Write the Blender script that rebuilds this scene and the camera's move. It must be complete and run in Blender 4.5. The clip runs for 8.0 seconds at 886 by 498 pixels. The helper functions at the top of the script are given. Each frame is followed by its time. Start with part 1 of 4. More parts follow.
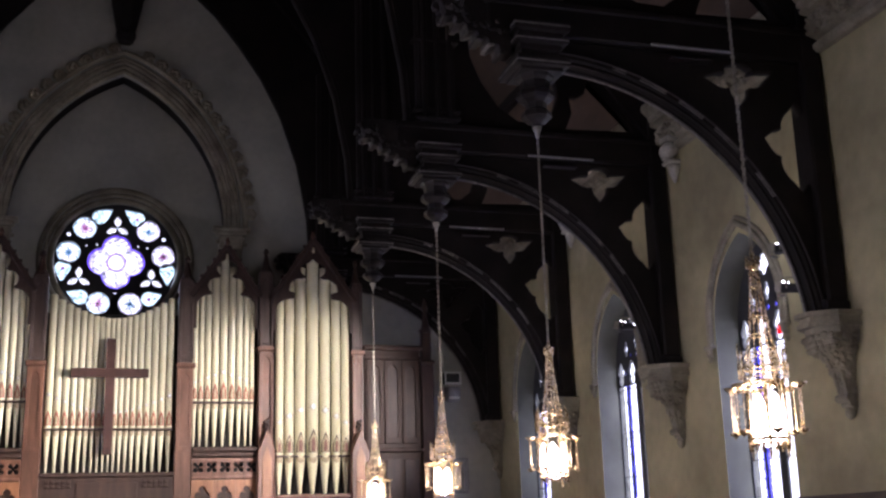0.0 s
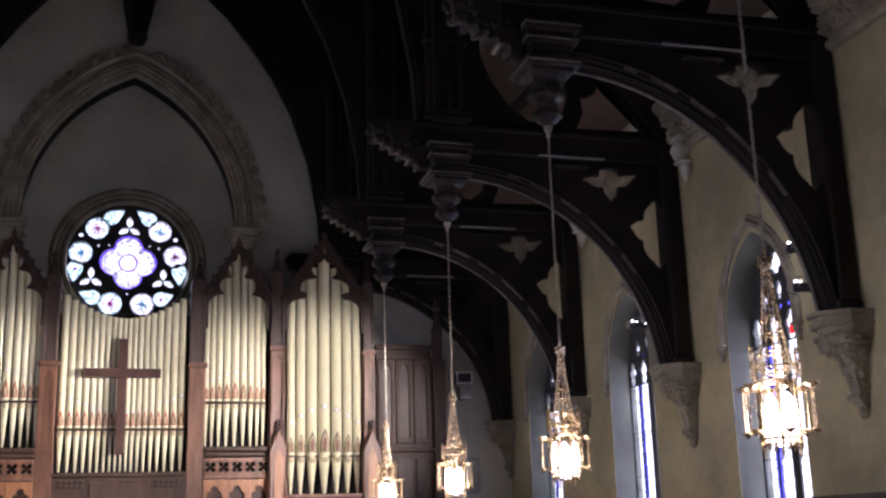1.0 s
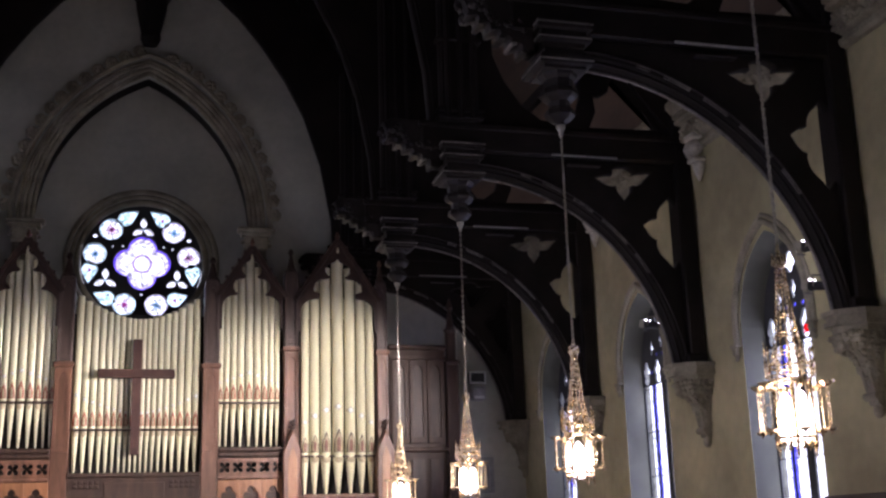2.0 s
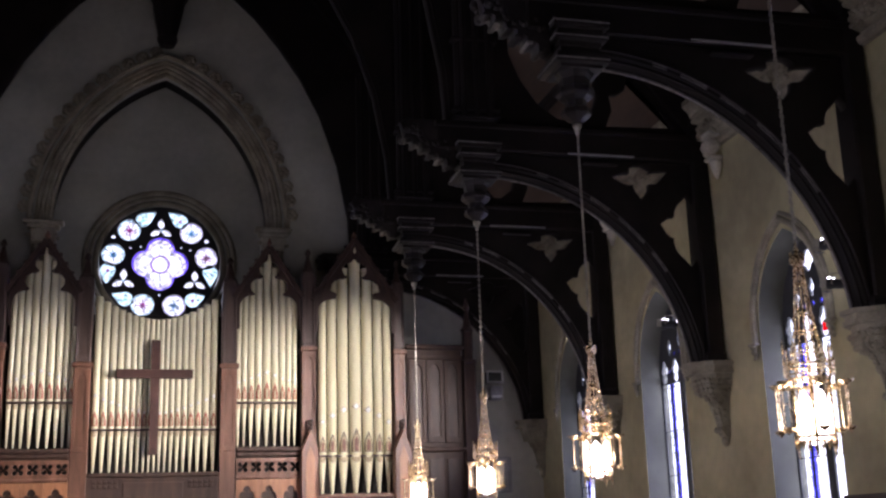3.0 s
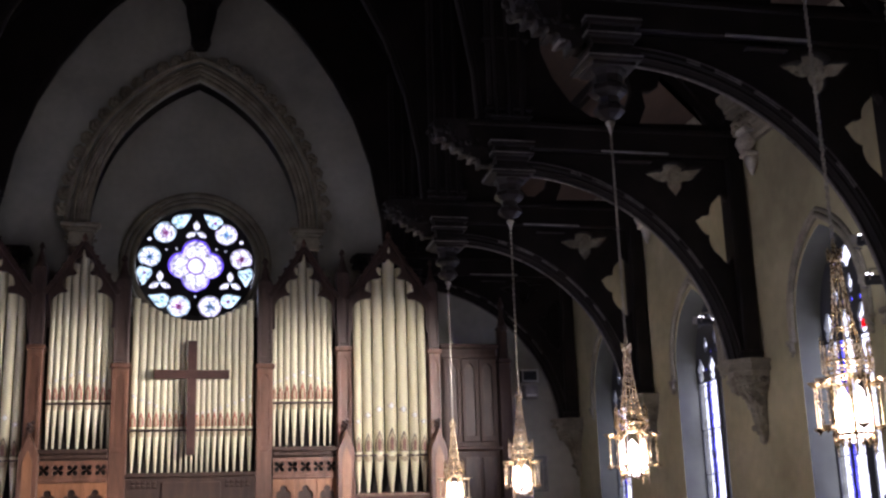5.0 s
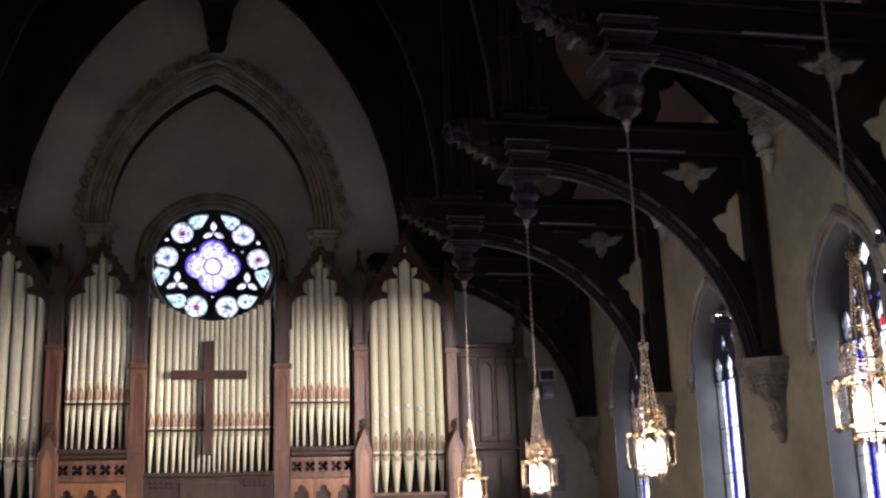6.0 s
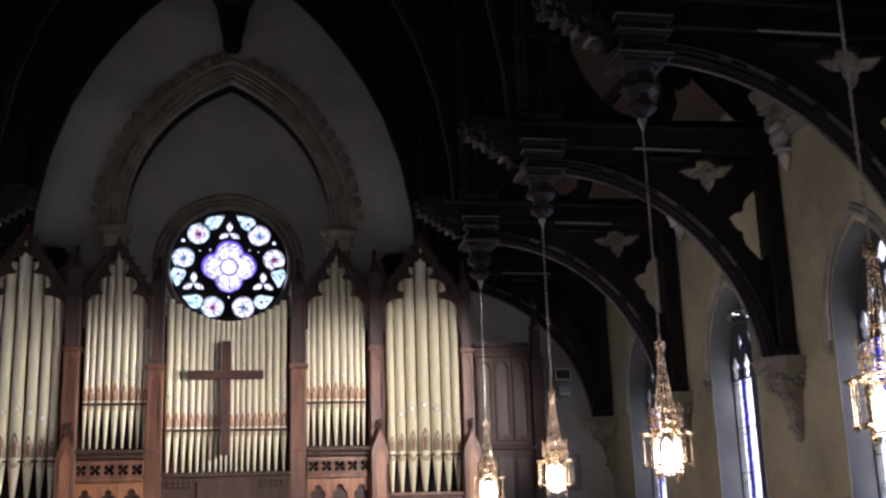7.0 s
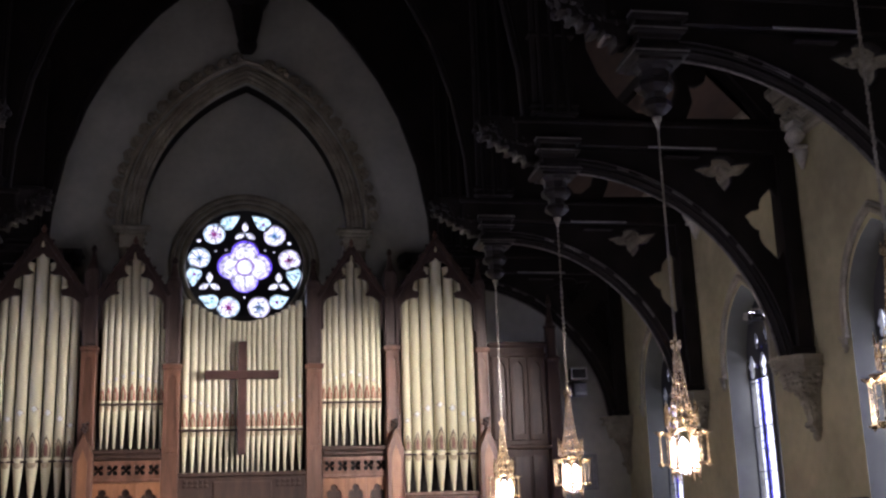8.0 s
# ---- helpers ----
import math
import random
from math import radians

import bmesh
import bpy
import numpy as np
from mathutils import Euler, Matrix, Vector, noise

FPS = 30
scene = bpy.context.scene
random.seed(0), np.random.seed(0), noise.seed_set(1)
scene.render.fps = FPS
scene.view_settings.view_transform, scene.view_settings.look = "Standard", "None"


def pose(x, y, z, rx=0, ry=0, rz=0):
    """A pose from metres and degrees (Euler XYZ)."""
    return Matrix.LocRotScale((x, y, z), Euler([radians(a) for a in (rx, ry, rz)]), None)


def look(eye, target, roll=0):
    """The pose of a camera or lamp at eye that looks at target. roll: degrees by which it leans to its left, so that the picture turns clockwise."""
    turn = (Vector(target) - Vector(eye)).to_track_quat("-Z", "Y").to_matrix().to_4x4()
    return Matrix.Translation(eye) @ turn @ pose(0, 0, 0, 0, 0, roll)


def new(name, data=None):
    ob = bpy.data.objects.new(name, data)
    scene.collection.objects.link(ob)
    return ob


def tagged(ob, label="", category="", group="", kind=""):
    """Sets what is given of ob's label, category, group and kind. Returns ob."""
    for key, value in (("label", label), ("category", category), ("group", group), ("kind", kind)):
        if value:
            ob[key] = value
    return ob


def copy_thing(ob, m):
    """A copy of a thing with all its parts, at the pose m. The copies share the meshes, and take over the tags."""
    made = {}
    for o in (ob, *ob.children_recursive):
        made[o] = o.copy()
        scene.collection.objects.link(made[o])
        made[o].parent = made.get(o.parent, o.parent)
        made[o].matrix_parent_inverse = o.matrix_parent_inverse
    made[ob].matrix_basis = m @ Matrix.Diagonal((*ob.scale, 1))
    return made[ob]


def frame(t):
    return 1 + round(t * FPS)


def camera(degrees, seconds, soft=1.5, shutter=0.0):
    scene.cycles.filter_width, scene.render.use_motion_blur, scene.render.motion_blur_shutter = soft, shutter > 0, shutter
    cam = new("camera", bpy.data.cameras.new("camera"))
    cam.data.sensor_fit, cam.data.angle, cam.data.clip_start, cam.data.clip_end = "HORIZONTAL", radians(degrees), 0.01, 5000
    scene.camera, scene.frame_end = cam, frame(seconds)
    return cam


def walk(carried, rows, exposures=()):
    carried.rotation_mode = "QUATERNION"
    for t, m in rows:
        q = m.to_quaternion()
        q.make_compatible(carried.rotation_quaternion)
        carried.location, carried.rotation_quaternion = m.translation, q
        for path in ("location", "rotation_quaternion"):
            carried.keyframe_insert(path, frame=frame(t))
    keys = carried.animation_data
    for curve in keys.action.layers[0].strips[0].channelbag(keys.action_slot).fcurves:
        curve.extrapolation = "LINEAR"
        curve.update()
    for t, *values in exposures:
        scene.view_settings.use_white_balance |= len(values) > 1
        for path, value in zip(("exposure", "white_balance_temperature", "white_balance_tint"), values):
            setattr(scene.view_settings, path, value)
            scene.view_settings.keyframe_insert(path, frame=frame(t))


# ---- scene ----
EYE = 1.7
cam = camera(42.49, 8.0, soft=2.55)
ROWS = [
    (0, 104.201, 1.625, -16.481),
    (0.5, 104.203, 1.637, -16.147),
    (1, 104.206, 1.595, -15.911),
    (1.5, 104.212, 1.633, -15.595),
    (3, 104.219, 1.664, -14.355),
    (3.5, 104.220, 1.709, -13.865),
    (4, 104.222, 1.713, -13.419),
    (4.5, 104.226, 1.725, -13.007),
    (6, 104.230, 1.773, -11.727),
    (6.5, 104.232, 1.778, -11.324),
    (7, 104.240, 1.779, -10.919),
    (7.5, 104.240, 1.810, -10.505),
    (8, 104.238, 1.808, -10.130),
]
walk(cam, [(t, pose(0, 0, EYE, rx, ry, rz)) for t, rx, ry, rz in ROWS],
     exposures=[(0.0, 1.3, 5950, 25), (1.5, 1.24, 5950, 25), (4.0, 1.02, 5950, 25), (8.0, 0.88, 5950, 25)])

# ---------------------------------------------------------------- light
world = bpy.data.worlds.new("sky")
scene.world = world
world.use_nodes = True
sky = world.node_tree.nodes.new("ShaderNodeTexSky")
sky.sky_type, sky.sun_disc = "NISHITA", False
sky.sun_elevation, sky.sun_rotation = radians(38), radians(200)
world.node_tree.links.new(sky.outputs[0], world.node_tree.nodes["Background"].inputs[0])
world.node_tree.nodes["Background"].inputs[1].default_value = 0.15

AX = 0.19                 # nave axis
BAY = 4.6                 # truss spacing
Y0 = 8.10                 # truss nearest the eye
WALL = 9.17               # half width of the nave, from its axis
END = 26.62               # face of the end wall
BACK = 27.5               # wall of the organ recess
ROOF_Z, RIDGE_Z = EYE + 7.15, EYE + 18.3
TRUSSES = [Y0 + BAY * k for k in range(-2, 4)] + [END - 0.14]
WINDOWS = [Y0 + 6.95 + BAY * k for k in range(-3, 3)]
GLASS = WALL + 0.42        # plane of the window glass


def lamp(name, kind, m, energy, colour):
    data = bpy.data.lights.new(name, kind)
    data.energy, data.color = energy, colour
    ob = new(name, data)
    ob.matrix_basis = m
    return ob


DAY, WARM = (0.92, 0.955, 1.0), (1.0, 0.87, 0.7)
for wy in WINDOWS:
    for side in (1, -1):
        watts = 18 if side > 0 and wy > 22 else 72      # the last east lamp is dimmed to keep the end wall darker
        day = lamp("window_daylight", "AREA", pose(AX + side * (GLASS + 0.2), wy, EYE + 2.1, 0, 90 * side, 0), watts, DAY).data
        day.shape, day.size, day.size_y = "RECTANGLE", 4.8, 2.5
day = lamp("rose_daylight", "AREA", pose(AX, BACK + 0.5, EYE + 6.61, -90, 0, 0), 12, DAY).data
day.shape, day.size = "DISK", 3.4
CHANDELIERS = [(AX + side * 4.96, Y0 + BAY * k) for k in range(4) for side in (1, -1)]
for cx, cy in CHANDELIERS:
    lamp("chandelier_bulb", "POINT", pose(cx, cy, EYE + 0.84), 17.5, WARM).data.shadow_soft_size = 0.1
SPOTS = [(AX + 8.95, 13.5, EYE + 3.79), (AX + 8.95, 13.44, EYE + 3.22), (AX + 8.96, 18.69, EYE + 3.64)]
AIMS = ((4.2, 2.6, 2850, 28), (0.6, 2.1, 2400, 31), (-3.5, 1.7, 2950, 31))
for (sx, sy, sz), (aim, low, watts, cone) in zip(SPOTS, AIMS):
    spot = lamp("spot_beam", "SPOT", look((sx - 0.25, sy + 0.3, sz - 0.03), (AX + aim, 25.4, EYE + low)), watts, (1.0, 0.93, 0.78)).data
    spot.spot_size, spot.spot_blend, spot.shadow_soft_size = radians(cone), 0.8, 0.06

# ---------------------------------------------------------------- materials
def material(name, base, rough=0.6, metal=0.0, spread=0.35, coarse=0.8, fine=14.0, bump=0.15, warm=None, stretch=(1, 1, 1), each=0.0, grain=0.6, shine=0.5):
    """A surface with broad stains and fine grain; warm is the colour towards which the stains go."""
    m = bpy.data.materials.new(name)
    m.use_nodes = True
    n, li = m.node_tree.nodes, m.node_tree.links
    b = n["Principled BSDF"]
    b.inputs["Metallic"].default_value = metal
    b.inputs["Specular IOR Level"].default_value = shine
    co = n.new("ShaderNodeTexCoord")
    mp = n.new("ShaderNodeMapping")
    mp.inputs["Scale"].default_value = stretch
    geo = n.new("ShaderNodeNewGeometry")
    li.new(geo.outputs["Position"], mp.inputs["Vector"])
    big, small = n.new("ShaderNodeTexNoise"), n.new("ShaderNodeTexNoise")
    big.inputs["Scale"].default_value, big.inputs["Detail"].default_value = coarse, 6
    small.inputs["Scale"].default_value, small.inputs["Detail"].default_value = fine, 5
    li.new(mp.outputs[0], big.inputs["Vector"])
    li.new(mp.outputs[0], small.inputs["Vector"])
    r1 = n.new("ShaderNodeValToRGB")
    dark = [c * (1 - spread) for c in base]
    light = [min(1, c * (1 + spread * 0.6)) for c in (warm or base)]
    r1.color_ramp.elements[0].position, r1.color_ramp.elements[1].position = 0.32, 0.7
    r1.color_ramp.elements[0].color, r1.color_ramp.elements[1].color = (*dark, 1), (*light, 1)
    li.new(big.outputs[0], r1.inputs[0])
    mix = n.new("ShaderNodeMix")
    mix.data_type, mix.blend_type = "RGBA", "MULTIPLY"
    mix.inputs[0].default_value = grain
    r2 = n.new("ShaderNodeValToRGB")
    r2.color_ramp.elements[0].position, r2.color_ramp.elements[1].position = 0.3, 0.65
    r2.color_ramp.elements[0].color = (0.6, 0.6, 0.6, 1)
    li.new(small.outputs[0], r2.inputs[0])
    li.new(r1.outputs[0], mix.inputs[6])
    li.new(r2.outputs[0], mix.inputs[7])
    out = mix.outputs[2]
    if each:
        info, hsv, mr = n.new("ShaderNodeObjectInfo"), n.new("ShaderNodeHueSaturation"), n.new("ShaderNodeMapRange")
        mr.inputs[3].default_value, mr.inputs[4].default_value = 1 - each, 1 + each
        li.new(info.outputs["Random"], mr.inputs[0])
        li.new(mr.outputs[0], hsv.inputs["Value"])
        li.new(out, hsv.inputs["Color"])
        out = hsv.outputs[0]
    li.new(out, b.inputs["Base Color"])
    rr = n.new("ShaderNodeMapRange")
    rr.inputs[3].default_value, rr.inputs[4].default_value = max(0.05, rough - 0.2 * grain), min(1, rough + 0.2 * grain)
    li.new(small.outputs[0], rr.inputs[0])
    li.new(rr.outputs[0], b.inputs["Roughness"])
    bp = n.new("ShaderNodeBump")
    bp.inputs["Strength"].default_value, bp.inputs["Distance"].default_value = bump, 0.02
    li.new(small.outputs[0], bp.inputs["Height"])
    li.new(bp.outputs[0], b.inputs["Normal"])
    return m


def stained(name, colour, gloss=0.05, low=0.55, cells=9):
    """Coloured window glass, uneven in tint."""
    m = bpy.data.materials.new(name)
    m.use_nodes = True
    n, li = m.node_tree.nodes, m.node_tree.links
    n.remove(n["Principled BSDF"])
    tr, gl, mix = n.new("ShaderNodeBsdfTransparent"), n.new("ShaderNodeBsdfGlossy"), n.new("ShaderNodeMixShader")
    no, ramp = n.new("ShaderNodeTexVoronoi"), n.new("ShaderNodeValToRGB")
    no.inputs["Scale"].default_value = cells
    geo = n.new("ShaderNodeNewGeometry")
    li.new(geo.outputs["Position"], no.inputs["Vector"])
    ramp.color_ramp.elements[0].color = (*[c * low for c in colour], 1)
    ramp.color_ramp.elements[1].color = (*colour, 1)
    ramp.color_ramp.elements[1].position = 0.5
    sep = n.new("ShaderNodeSeparateColor")
    li.new(no.outputs["Color"], sep.inputs[0])
    li.new(sep.outputs[0], ramp.inputs[0])
    li.new(ramp.outputs[0], tr.inputs[0])
    gl.inputs["Roughness"].default_value = 0.15
    mix.inputs[0].default_value = gloss
    li.new(tr.outputs[0], mix.inputs[1])
    li.new(gl.outputs[0], mix.inputs[2])
    li.new(mix.outputs[0], n["Material Output"].inputs[0])
    return m


def glowing(name, colour, strength):
    m = bpy.data.materials.new(name)
    m.use_nodes = True
    b = m.node_tree.nodes["Principled BSDF"]
    b.inputs["Base Color"].default_value = (0.9, 0.88, 0.82, 1)
    b.inputs["Emission Color"].default_value = (*colour, 1)
    b.inputs["Emission Strength"].default_value = strength
    return m


PLASTER = material("aged_plaster", (0.47, 0.412, 0.25), 0.85, spread=0.3, coarse=0.5, fine=5, bump=0.1, warm=(0.51, 0.455, 0.27), grain=0.35)
GABLE = material("end_wall_plaster", (0.5, 0.49, 0.43), 0.88, spread=0.3, coarse=0.45, fine=6, bump=0.1, grain=0.25)
STONE = material("carved_stone", (0.37, 0.33, 0.25), 0.8, spread=0.4, coarse=2.5, fine=22, bump=0.4)
PALE = material("pale_limestone", (0.72, 0.68, 0.6), 0.75, spread=0.25, coarse=3, fine=25, bump=0.4)
# Far darker than the wall plaster: the shade of the reveals is in the colour.
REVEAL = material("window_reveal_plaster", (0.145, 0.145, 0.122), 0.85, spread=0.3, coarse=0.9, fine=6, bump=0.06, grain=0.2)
TRUSS = material("dark_stained_oak_and_soffit_shade", (0.0175, 0.0128, 0.012), 0.62, spread=0.5, coarse=1.2, fine=20, bump=0.3, shine=0.25)
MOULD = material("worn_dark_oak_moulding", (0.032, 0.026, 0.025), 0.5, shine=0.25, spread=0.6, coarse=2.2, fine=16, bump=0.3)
# Bright oak that paints specular highlights onto truss mouldings and capitals.
EDGE = material("highlight_oak_edge", (0.22, 0.2, 0.19), 0.3, spread=0.6, coarse=1.6, fine=14, bump=0.2)
BOARDS = material("roof_boards", (0.115, 0.078, 0.055), 0.75, spread=0.4, coarse=1.0, fine=12, bump=0.25, stretch=(1, 0.25, 1))
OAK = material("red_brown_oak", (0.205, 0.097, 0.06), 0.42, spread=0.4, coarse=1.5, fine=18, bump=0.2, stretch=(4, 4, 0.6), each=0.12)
# Shadow and lit tones of the case oak, held in the base colours.
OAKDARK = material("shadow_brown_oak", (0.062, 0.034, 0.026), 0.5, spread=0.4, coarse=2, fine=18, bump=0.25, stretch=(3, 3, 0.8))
OAKLIT = material("honey_lit_oak_panel", (0.38, 0.17, 0.08), 0.4, spread=0.3, coarse=2, fine=18, bump=0.2, stretch=(4, 4, 0.6), each=0.1)
CROSSWOOD = material("walnut_cross", (0.085, 0.04, 0.032), 0.45, spread=0.3, coarse=2, fine=20, bump=0.2)
PIPE = material("cream_pipe_metal", (0.74, 0.69, 0.47), 0.24, metal=0.0, spread=0.05, coarse=1.2, fine=6, bump=0.02, each=0.07, grain=0.1)
MOUTH = material("red_stencilled_mouth", (0.4, 0.12, 0.075), 0.5, spread=0.35, coarse=6, fine=30, bump=0.1)
MOUTHTAN = material("tan_stencilled_mouth", (0.55, 0.44, 0.27), 0.5, spread=0.35, coarse=6, fine=30, bump=0.1)
MOUTHRED = material("dull_red_stencil", (0.26, 0.12, 0.085), 0.5, spread=0.35, coarse=6, fine=30, bump=0.1)
STUD = material("silver_stud", (0.8, 0.8, 0.76), 0.4, metal=0.1, spread=0.2)
# Near-black: the shade inside the organ case given as a colour.
VOID = material("organ_interior_shade", (0.02, 0.016, 0.014), 0.9, spread=0.3)
BRASS = material("gilded_brass", (0.8, 0.62, 0.38), 0.27, metal=0.95, spread=0.35, coarse=8, fine=40, bump=0.1)
SILVER = material("chain_steel", (0.42, 0.38, 0.31), 0.4, metal=0.85, spread=0.3, coarse=8, fine=40, bump=0.1)
IRON = material("black_iron", (0.02, 0.02, 0.022), 0.5, spread=0.3)
WHITE = material("white_enamel", (0.7, 0.7, 0.68), 0.45, spread=0.15)
STRIP = material("grey_painted_strip", (0.34, 0.33, 0.33), 0.5, spread=0.25, coarse=3)
FLOOR = material("floor_boards", (0.16, 0.1, 0.07), 0.5, spread=0.35, coarse=1, fine=12, stretch=(4, 0.5, 1))
DADO = material("dado_oak", (0.06, 0.04, 0.032), 0.45, spread=0.4, coarse=1.5, fine=16)
LEAD = material("leaded_tracery", (0.05, 0.05, 0.055), 0.7, spread=0.3)
CLEAR = stained("pale_glass", (0.97, 0.97, 1.0), low=0.82)
PEARL = stained("pearly_glass", (1.0, 0.98, 1.0), low=0.62, cells=20)
BLUE = stained("blue_glass", (0.42, 0.4, 1.0))
VIOLET = stained("violet_glass", (0.45, 0.3, 1.0))
CYAN = stained("aqua_glass", (0.84, 0.98, 1.0), low=0.6, cells=16)
ROSE = stained("magenta_glass", (0.75, 0.15, 0.6))
LAVENDER = stained("lavender_glass", (0.94, 0.91, 1.0), low=0.7)
AZURE = stained("azure_glass", (0.36, 0.7, 0.9), cells=14)
LILAC = stained("lilac_glass", (0.5, 0.28, 0.62), cells=14)
RUBY = stained("ruby_glass", (0.9, 0.04, 0.05))
LAMPGLASS = glowing("lit_opal_glass", (1.0, 0.93, 0.88), 3.4)
BULB = glowing("lamp_lens_and_glint", (0.95, 0.97, 1.0), 6.0)


# ---------------------------------------------------------------- mesh tools
def obj(name, data, mat, parent=None, label=""):
    if isinstance(data, bmesh.types.BMesh):
        me = bpy.data.meshes.new(name)
        data.to_mesh(me)
        data.free()
    else:
        me = data
    if mat and not me.materials:
        me.materials.append(mat)
    ob = new(name, me)
    if parent:
        ob.parent = parent
    if label:
        tagged(ob, label)
    return ob


def part(name, data, mat, parent, label=""):
    return obj(name, data, mat, parent, label)


def thing(name, x, y, z, label, category, group="", kind=""):
    ob = new(name)
    ob.matrix_basis = pose(x, y, z)
    return tagged(ob, label, category, group, kind)


def plate(outline, holes=(), depth=0.2, bevel=0.0, side=False):
    """A flat board with holes, cut from closed outlines of (across, up); it lies in the xz plane, or with side in the yz plane."""
    cu = bpy.data.curves.new("cut", "CURVE")
    cu.dimensions, cu.fill_mode, cu.extrude = "2D", "BOTH", max(0.001, depth / 2 - bevel)
    cu.bevel_depth, cu.bevel_resolution, cu.offset = bevel, 0, -bevel
    for loop in (outline, *holes):
        sp = cu.splines.new("POLY")
        sp.points.add(len(loop) - 1)
        for pt, (a, b) in zip(sp.points, loop):
            pt.co = (a, b, 0, 1)
        sp.use_cyclic_u = True
    ob = bpy.data.objects.new("cut", cu)
    me = bpy.data.meshes.new_from_object(ob)
    bpy.data.objects.remove(ob)
    me.transform(Matrix(((0, 0, 1, 0), (1, 0, 0, 0), (0, 1, 0, 0), (0, 0, 0, 1))) if side
                 else Matrix(((1, 0, 0, 0), (0, 0, -1, 0), (0, 1, 0, 0), (0, 0, 0, 1))))
    me.materials.clear()
    return me


def shifted(me, x=0, y=0, z=0):
    me.transform(Matrix.Translation((x, y, z)))
    return me


def add_box(bm, x0, x1, y0, y1, z0, z1, bevel=0.0):
    r = bmesh.ops.create_cube(bm, size=1, matrix=Matrix.LocRotScale(((x0 + x1) / 2, (y0 + y1) / 2, (z0 + z1) / 2), None, (x1 - x0, y1 - y0, z1 - z0)))
    if bevel:
        bmesh.ops.bevel(bm, geom=list({e for v in r["verts"] for e in v.link_edges}), offset=bevel, segments=1, affect="EDGES")
    return bm


def box(x0, x1, y0, y1, z0, z1, bevel=0.0):
    return add_box(bmesh.new(), x0, x1, y0, y1, z0, z1, bevel)


def add_lathe(bm, prof, n=16, at=(0, 0), turn=0.0):
    """Turns a profile of (radius, z) about the vertical through at."""
    rings = []
    for r, z in prof:
        rings.append([bm.verts.new((at[0] + r * math.cos(turn + 2 * math.pi * i / n), at[1] + r * math.sin(turn + 2 * math.pi * i / n), z)) for i in range(n)])
    for a, b in zip(rings, rings[1:]):
        for i in range(n):
            f = bm.faces.new((a[i], a[(i + 1) % n], b[(i + 1) % n], b[i]))
            f.smooth = n > 9
    for ring in (rings[0], rings[-1]):
        try:
            bm.faces.new(ring)
        except ValueError:
            pass
    bmesh.ops.recalc_face_normals(bm, faces=bm.faces)
    return bm


def lathe(prof, n=16, at=(0, 0), turn=0.0):
    return add_lathe(bmesh.new(), prof, n, at, turn)


def add_rod(bm, a, b, r, n=6):
    a, b = Vector(a), Vector(b)
    m = Matrix.Translation((a + b) / 2) @ (b - a).to_track_quat("Z", "Y").to_matrix().to_4x4()
    bmesh.ops.create_cone(bm, cap_ends=True, segments=n, radius1=r, radius2=r, depth=(b - a).length, matrix=m)
    return bm


def add_ball(bm, x, y, z, rx, ry=None, rz=None, sub=1):
    bmesh.ops.create_icosphere(bm, subdivisions=sub, radius=1, matrix=Matrix.LocRotScale((x, y, z), Euler((x * 7, y * 5, z * 9)), (rx, ry or rx, rz or rx)))
    return bm


def add_torus(bm, centre, axis, R, r, n=16, k=6):
    m = Matrix.Translation(centre) @ Vector(axis).to_track_quat("Z", "Y").to_matrix().to_4x4()
    ring = [[bm.verts.new(m @ Vector(((R + r * math.cos(2 * math.pi * j / k)) * math.cos(2 * math.pi * i / n),
                                      (R + r * math.cos(2 * math.pi * j / k)) * math.sin(2 * math.pi * i / n), r * math.sin(2 * math.pi * j / k)))) for j in range(k)] for i in range(n)]
    for i in range(n):
        for j in range(k):
            f = bm.faces.new((ring[i][j], ring[(i + 1) % n][j], ring[(i + 1) % n][(j + 1) % k], ring[i][(j + 1) % k]))
            f.smooth = True
    return bm


def add_sweep(bm, path, prof, place):
    """Sweeps a closed profile of (outwards, depth) along a path of (across, up); place turns (across, depth, up) into a point."""
    n, rings = len(path), []
    for i in range(n):
        a, b = path[max(0, i - 1)], path[min(n - 1, i + 1)]
        tx, tz = b[0] - a[0], b[1] - a[1]
        ln = math.hypot(tx, tz) or 1
        nx, nz = tz / ln, -tx / ln
        rings.append([bm.verts.new(place(path[i][0] + nx * o, d, path[i][1] + nz * o)) for o, d in prof])
    k = len(prof)
    for r0, r1 in zip(rings, rings[1:]):
        for j in range(k):
            bm.faces.new((r0[j], r0[(j + 1) % k], r1[(j + 1) % k], r1[j]))
    bm.faces.new(rings[0])
    bm.faces.new(rings[-1])
    bmesh.ops.recalc_face_normals(bm, faces=bm.faces)
    return bm


def front(x, d, z):
    return (x, d, z)


def rounded(o, d, r, n=8):
    return [(o + r * math.cos(2 * math.pi * i / n), d + r * math.sin(2 * math.pi * i / n)) for i in range(n)]


def pointed(half, spring, apex, n=14, cx=0.0):
    """A two-centred arch from its left springing over the apex to its right springing."""
    h = apex - spring
    R = (h * h + half * half) / (2 * half)
    top = math.asin(min(1, h / R))
    right = [(cx + half - R + R * math.cos(top * i / n), spring + R * math.sin(top * i / n)) for i in range(n + 1)]
    left = [(2 * cx - x, z) for x, z in right]
    return left + right[-2::-1]


def disc(cx, cz, r, n=24):
    return [(cx + r * math.cos(2 * math.pi * i / n), cz + r * math.sin(2 * math.pi * i / n)) for i in range(n)]


